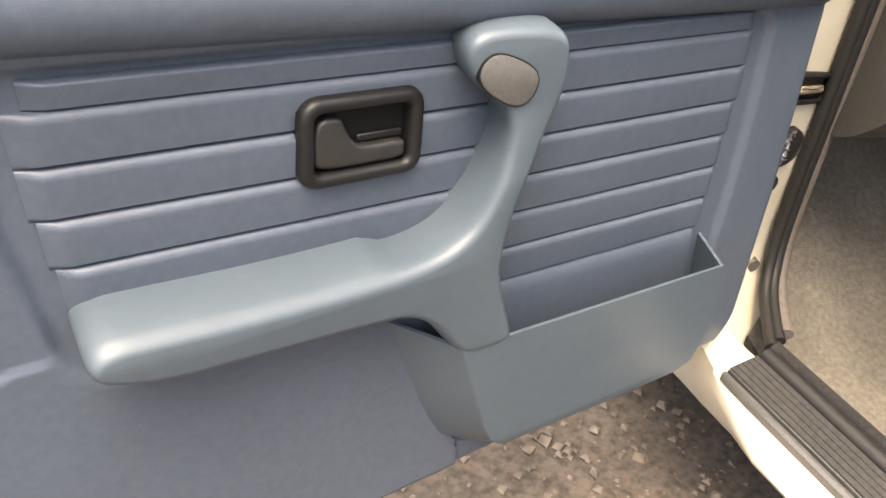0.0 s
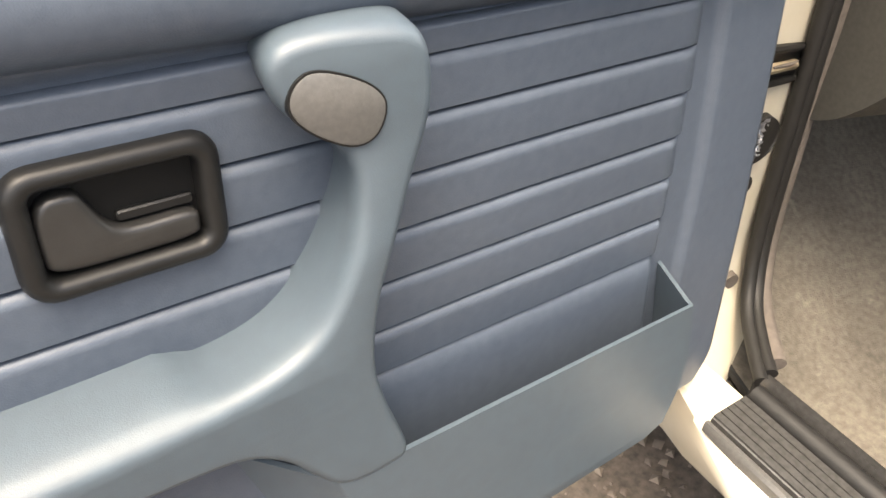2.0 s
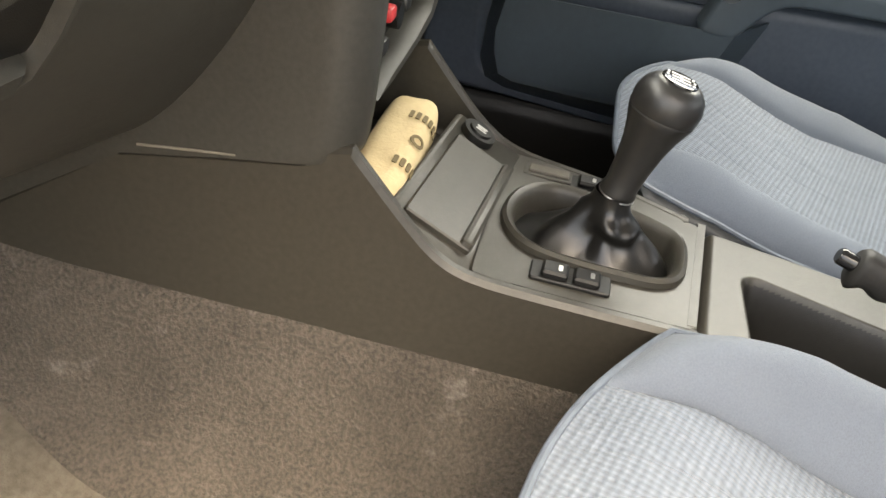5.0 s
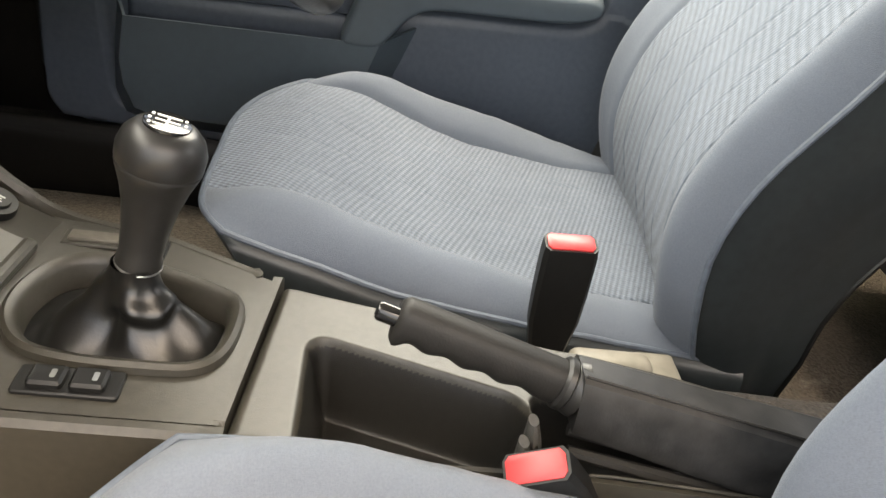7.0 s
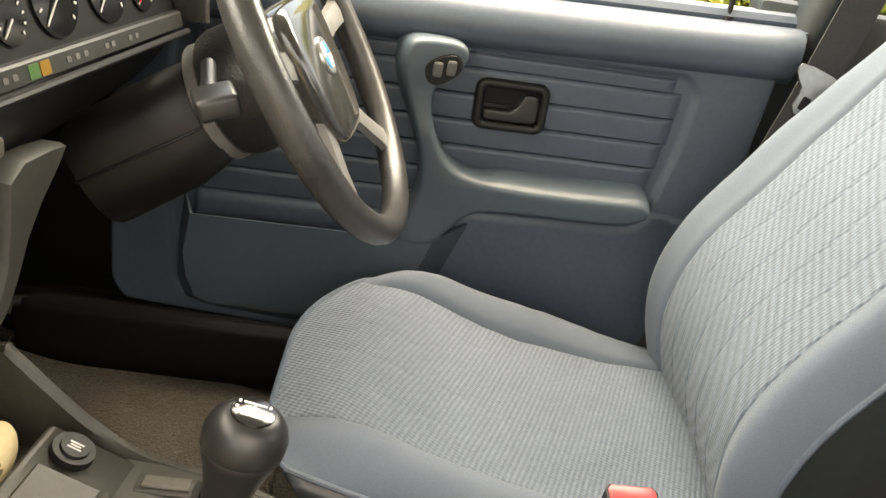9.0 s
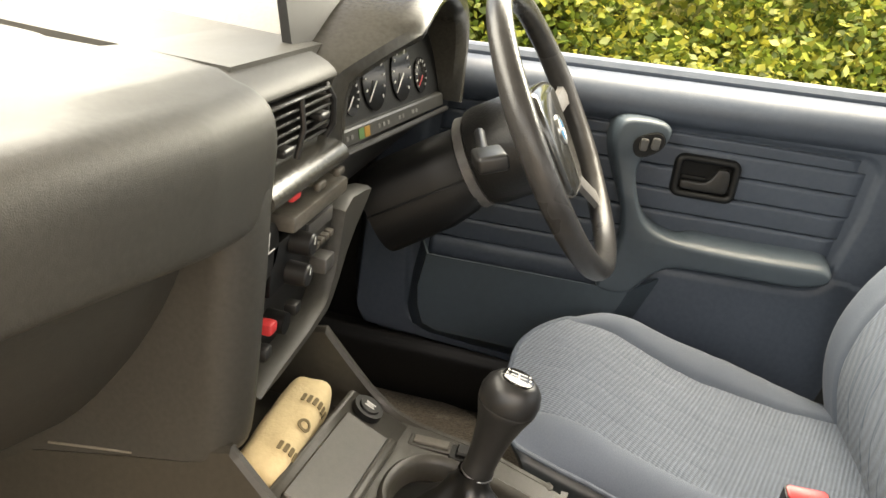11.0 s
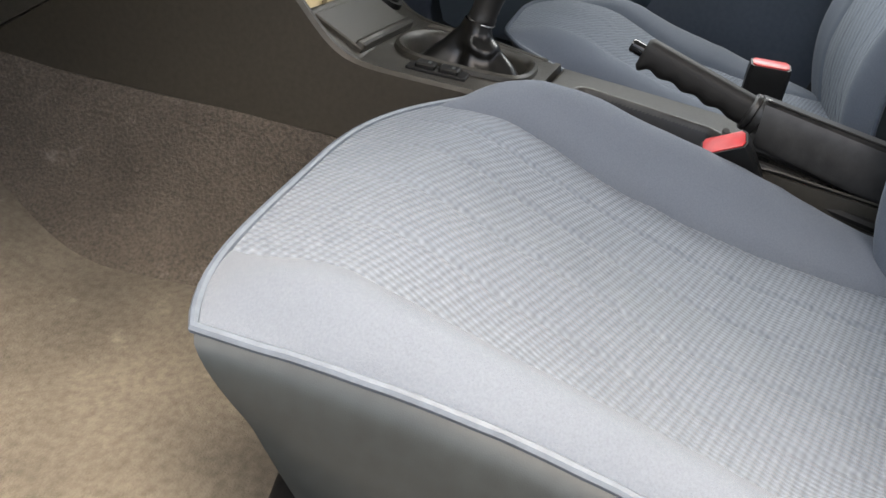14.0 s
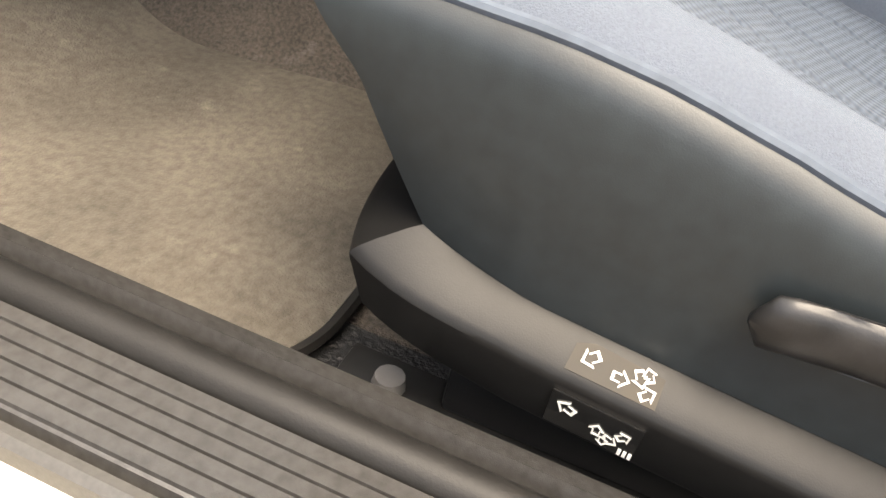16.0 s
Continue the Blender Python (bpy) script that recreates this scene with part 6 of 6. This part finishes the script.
# ---- body shell ----
solo("roof", box((0, -0.55, 1.36), (1.24, 1.7, 0.04), 0.01), HEADLINE, "roof with grey headlining", "roof", kind="structure")
solo("bulkhead", box((0, 0.97, 0.50), (1.5, 0.06, 0.80), 0.01), BLACK, "black bulkhead behind the dashboard", "bulkhead", kind="structure")
for sx in (-1, 1):
    solo("a_pillar", tube([(sx * 0.70, 0.86, 0.92), (sx * 0.64, 0.50, 1.15), (sx * 0.60, 0.28, 1.34)], 0.028, 10), BLACK, "slanted windscreen pillar", "pillar", kind="structure")
    solo("b_pillar", merge(box((sx * 0.715, -0.74, 0.60), (0.05, 0.24, 0.66), 0.01), tube([(sx * 0.70, -0.70, 0.86), (sx * 0.62, -0.78, 1.34)], 0.04, 10)), VINYL_DARK, "dark trimmed centre pillar", "pillar", kind="structure")
    solo("c_pillar", tube([(sx * 0.68, -1.75, 0.90), (sx * 0.60, -1.40, 1.34)], 0.07, 10), VINYL_DARK, "dark trimmed rear pillar", "pillar", kind="structure")
rb = thing("rear_bench", (0, -1.35, 0.4), "dark blue cloth rear bench seat", "rear seat")
part("cushion", box((0, -1.25, 0.42), (1.24, 0.50, 0.20), 0.05, 4), FABRIC, rb)
part("backrest", box((0, -1.56, 0.70), (1.24, 0.14, 0.55), 0.05, 4, Matrix.Rotation(radians(18), 4, "X")), FABRIC, rb)
solo("wall_rear", box((0, -1.78, 0.60), (1.42, 0.06, 0.62), 0.02), VINYL_DARK, "rear parcel wall", "rear panel", kind="structure")
solo("body_side_left", box((-0.73, -1.28, 0.58), (0.08, 0.92, 0.62), 0.02), PAINT, "cream-white rear door and body side", "body side", kind="structure")
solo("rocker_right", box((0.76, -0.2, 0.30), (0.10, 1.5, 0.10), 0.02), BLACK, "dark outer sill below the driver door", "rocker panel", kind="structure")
solo("body_side_right", box((0.74, -1.28, 0.58), (0.08, 0.92, 0.62), 0.02), VINYL_DARK, "rear door and body side", "body side", kind="structure")

# ---- outside ----
GROUND = material("gravelly_earth", (0.135, 0.108, 0.083), 0.95, colour2=(0.055, 0.044, 0.034), scale=70, bump=1.0, bump_scale=60, big=0.35)
GRASS = material("grass_verge", (0.06, 0.095, 0.022), 0.9, colour2=(0.10, 0.12, 0.03), scale=20, big=0.3)
BANK = material("overgrown_bank", (0.07, 0.09, 0.02), 0.9, colour2=(0.16, 0.16, 0.04), scale=7, bump=1.0, bump_scale=20, big=0.4)
STONE = material("pale_gravel", (0.23, 0.185, 0.145), 0.9, colour2=(0.07, 0.055, 0.042), scale=25, big=0.3)


def ground_z(x, y):
    return 0.01 * noise.noise(Vector((x * 2, y * 2, 0))) + (0.0 if x < 2.4 else 0.16 * min(1.0, (x - 2.4) / 1.6))


ext = [-200, -60, -20, -8] + [-4 + 0.25 * k for k in range(44)] + [8, 20, 60, 200]
verts = [(x, y, ground_z(x, y) - 0.004) for x in ext for y in ext]
ne = len(ext)
solo("ground", bm_of(verts, [(i * ne + j, (i + 1) * ne + j, (i + 1) * ne + j + 1, i * ne + j + 1) for i in range(ne - 1) for j in range(ne - 1)]), GROUND, "bare gravelly earth", "ground", kind="structure")
rng = random.Random(4)
vs, fs = [], []
for k in range(5000):
    x, y = rng.uniform(-1.7, 0.1), rng.uniform(0.35, 2.2)
    r = 0.003 + 0.011 * rng.random() ** 3
    z = ground_z(x, y) + r * 0.25
    i = len(vs)
    for dx, dy, dz in ((1, 0, 0), (0.2, 0.9, 0), (-0.9, 0.3, 0), (-0.3, -0.9, 0), (0.1, 0, 0.35)):
        a = rng.uniform(0.7, 1.2)
        vs.append((x + dx * r * a, y + dy * r * a, z + dz * r * a))
    fs += [(i, i + 1, i + 4), (i + 1, i + 2, i + 4), (i + 2, i + 3, i + 4), (i + 3, i, i + 4)]
solo("gravel", bm_of(vs, fs), STONE, "loose pale gravel on earth", "gravel", kind="stuff")


def leafmat(name, c1, c2, c3):
    m = bpy.data.materials.new(name)
    m.use_nodes = True
    t = m.node_tree
    b = t.nodes["Principled BSDF"]
    g = t.nodes.new("ShaderNodeNewGeometry")
    r = t.nodes.new("ShaderNodeValToRGB")
    r.color_ramp.elements[0].color, r.color_ramp.elements[1].color = (*c1, 1), (*c3, 1)
    r.color_ramp.elements.new(0.5).color = (*c2, 1)
    t.links.new(g.outputs["Random Per Island"], r.inputs["Fac"])
    t.links.new(r.outputs["Color"], b.inputs["Base Color"])
    b.inputs["Roughness"].default_value = 0.5
    tr = t.nodes.new("ShaderNodeBsdfTranslucent")
    t.links.new(r.outputs["Color"], tr.inputs["Color"])
    mx = t.nodes.new("ShaderNodeMixShader")
    mx.inputs["Fac"].default_value = 0.45
    t.links.new(b.outputs["BSDF"], mx.inputs[1])
    t.links.new(tr.outputs["BSDF"], mx.inputs[2])
    t.links.new(mx.outputs["Shader"], t.nodes["Material Output"].inputs["Surface"])
    return m


LEAF = leafmat("hedge_leaves", (0.045, 0.085, 0.015), (0.13, 0.18, 0.03), (0.33, 0.33, 0.06))
BLADE = leafmat("grass_blades", (0.06, 0.11, 0.025), (0.12, 0.18, 0.04), (0.24, 0.27, 0.08))
DRY = leafmat("fallen_leaves", (0.30, 0.12, 0.03), (0.42, 0.20, 0.04), (0.5, 0.06, 0.03))


def leaves(n, place, size, seed):
    r = random.Random(seed)
    vs, fs = [], []
    for _ in range(n):
        p = Vector(place(r))
        d = Vector((r.gauss(0, 1), r.gauss(0, 1), r.gauss(-0.2, 0.6))).normalized()
        s = d.cross(Vector((r.gauss(0, 1), r.gauss(0, 1), r.gauss(0, 1)))).normalized()
        L_ = size * r.uniform(0.5, 1.3)
        w = L_ * r.uniform(0.25, 0.4)
        i = len(vs)
        vs += [p, p + d * L_ * 0.5 + s * w, p + d * L_, p + d * L_ * 0.5 - s * w]
        fs.append((i, i + 1, i + 2, i + 3))
    me_bm = bmesh.new()
    q = [me_bm.verts.new(v) for v in vs]
    for f in fs:
        me_bm.faces.new([q[i] for i in f])
    return me_bm


def bush_place(r):
    while True:
        x, y, z = 3.9 + abs(r.gauss(0, 0.8)), r.uniform(-4.8, 2.4), r.uniform(0.05, 1.9)
        n = noise.noise(Vector((x * 0.9, y * 0.9, z * 0.9))) + 0.5 * noise.noise(Vector((x * 2.6, y * 2.6, z * 2.6)))
        if n > -0.22 and z < 1.55 + 0.5 * noise.noise(Vector((y * 0.6, 5, 0))) and x > 4.0 + 0.45 * noise.noise(Vector((y * 0.8, z, 9))):
            return x, y, z + 0.1


solo("hedge_leaves", leaves(65000, bush_place, 0.062, 3), LEAF, "dense sunlit yellow-green hedge leaves", "hedge", kind="stuff")
vs, fs = [], []
rng = random.Random(8)
for k in range(9000):
    x, y = rng.uniform(2.6, 4.4), rng.uniform(-6, 3.5)
    h = rng.uniform(0.05, 0.16) if rng.random() < 0.7 else rng.uniform(0.15, 0.42)
    if x < 3.3:
        h *= 0.5
    z = ground_z(x, y)
    bx, by = rng.gauss(0, 0.4) * h, rng.gauss(0, 0.5) * h
    w = rng.uniform(0.003, 0.008)
    i = len(vs)
    vs += [(x, y - w, z), (x, y + w, z), (x + bx * 0.4, y + by * 0.4 + w * 0.7, z + h * 0.6), (x + bx * 0.4, y + by * 0.4 - w * 0.7, z + h * 0.6), (x + bx, y + by, z + h)]
    fs += [(i, i + 1, i + 2, i + 3), (i + 3, i + 2, i + 4)]
bmq = bmesh.new()
q = [bmq.verts.new(v) for v in vs]
for f in fs:
    bmq.faces.new([q[i] for i in f])
solo("verge_grass", bmq, BLADE, "long green verge grass below the hedge", "grass", kind="stuff")
solo("bank", grid(lambda a, b: Vector((5.0 + 0.5 * a + 0.5 * noise.noise(Vector((b * 9, a * 4, 2))), -14 + 26 * b, 0.1 + 1.9 * a)), 14, 60), BANK, "dark green overgrown bank behind the hedge", "bank", kind="structure")
solo("verge", grid(lambda a, b: Vector((2.5 + 3.0 * a, -7 + 11 * b, ground_z(2.5 + 3.0 * a, -7 + 11 * b) + 0.004)), 12, 40), GRASS, "green grass verge", "verge", kind="structure")
for k in range(16):
    x, y = rng.uniform(-1.0, -0.45), rng.uniform(0.5, 1.1)
    lf = leaves(1, lambda r: (x, y, ground_z(x, y) + 0.008), 0.035, 50 + k)
    for v in lf.verts:
        v.co.z = ground_z(x, y) + 0.008 + (v.co.z - ground_z(x, y) - 0.008) * 0.2
    solo("fallen_leaf", lf, DRY, "small orange fallen leaf on gravel", "leaf", "fallen leaves")
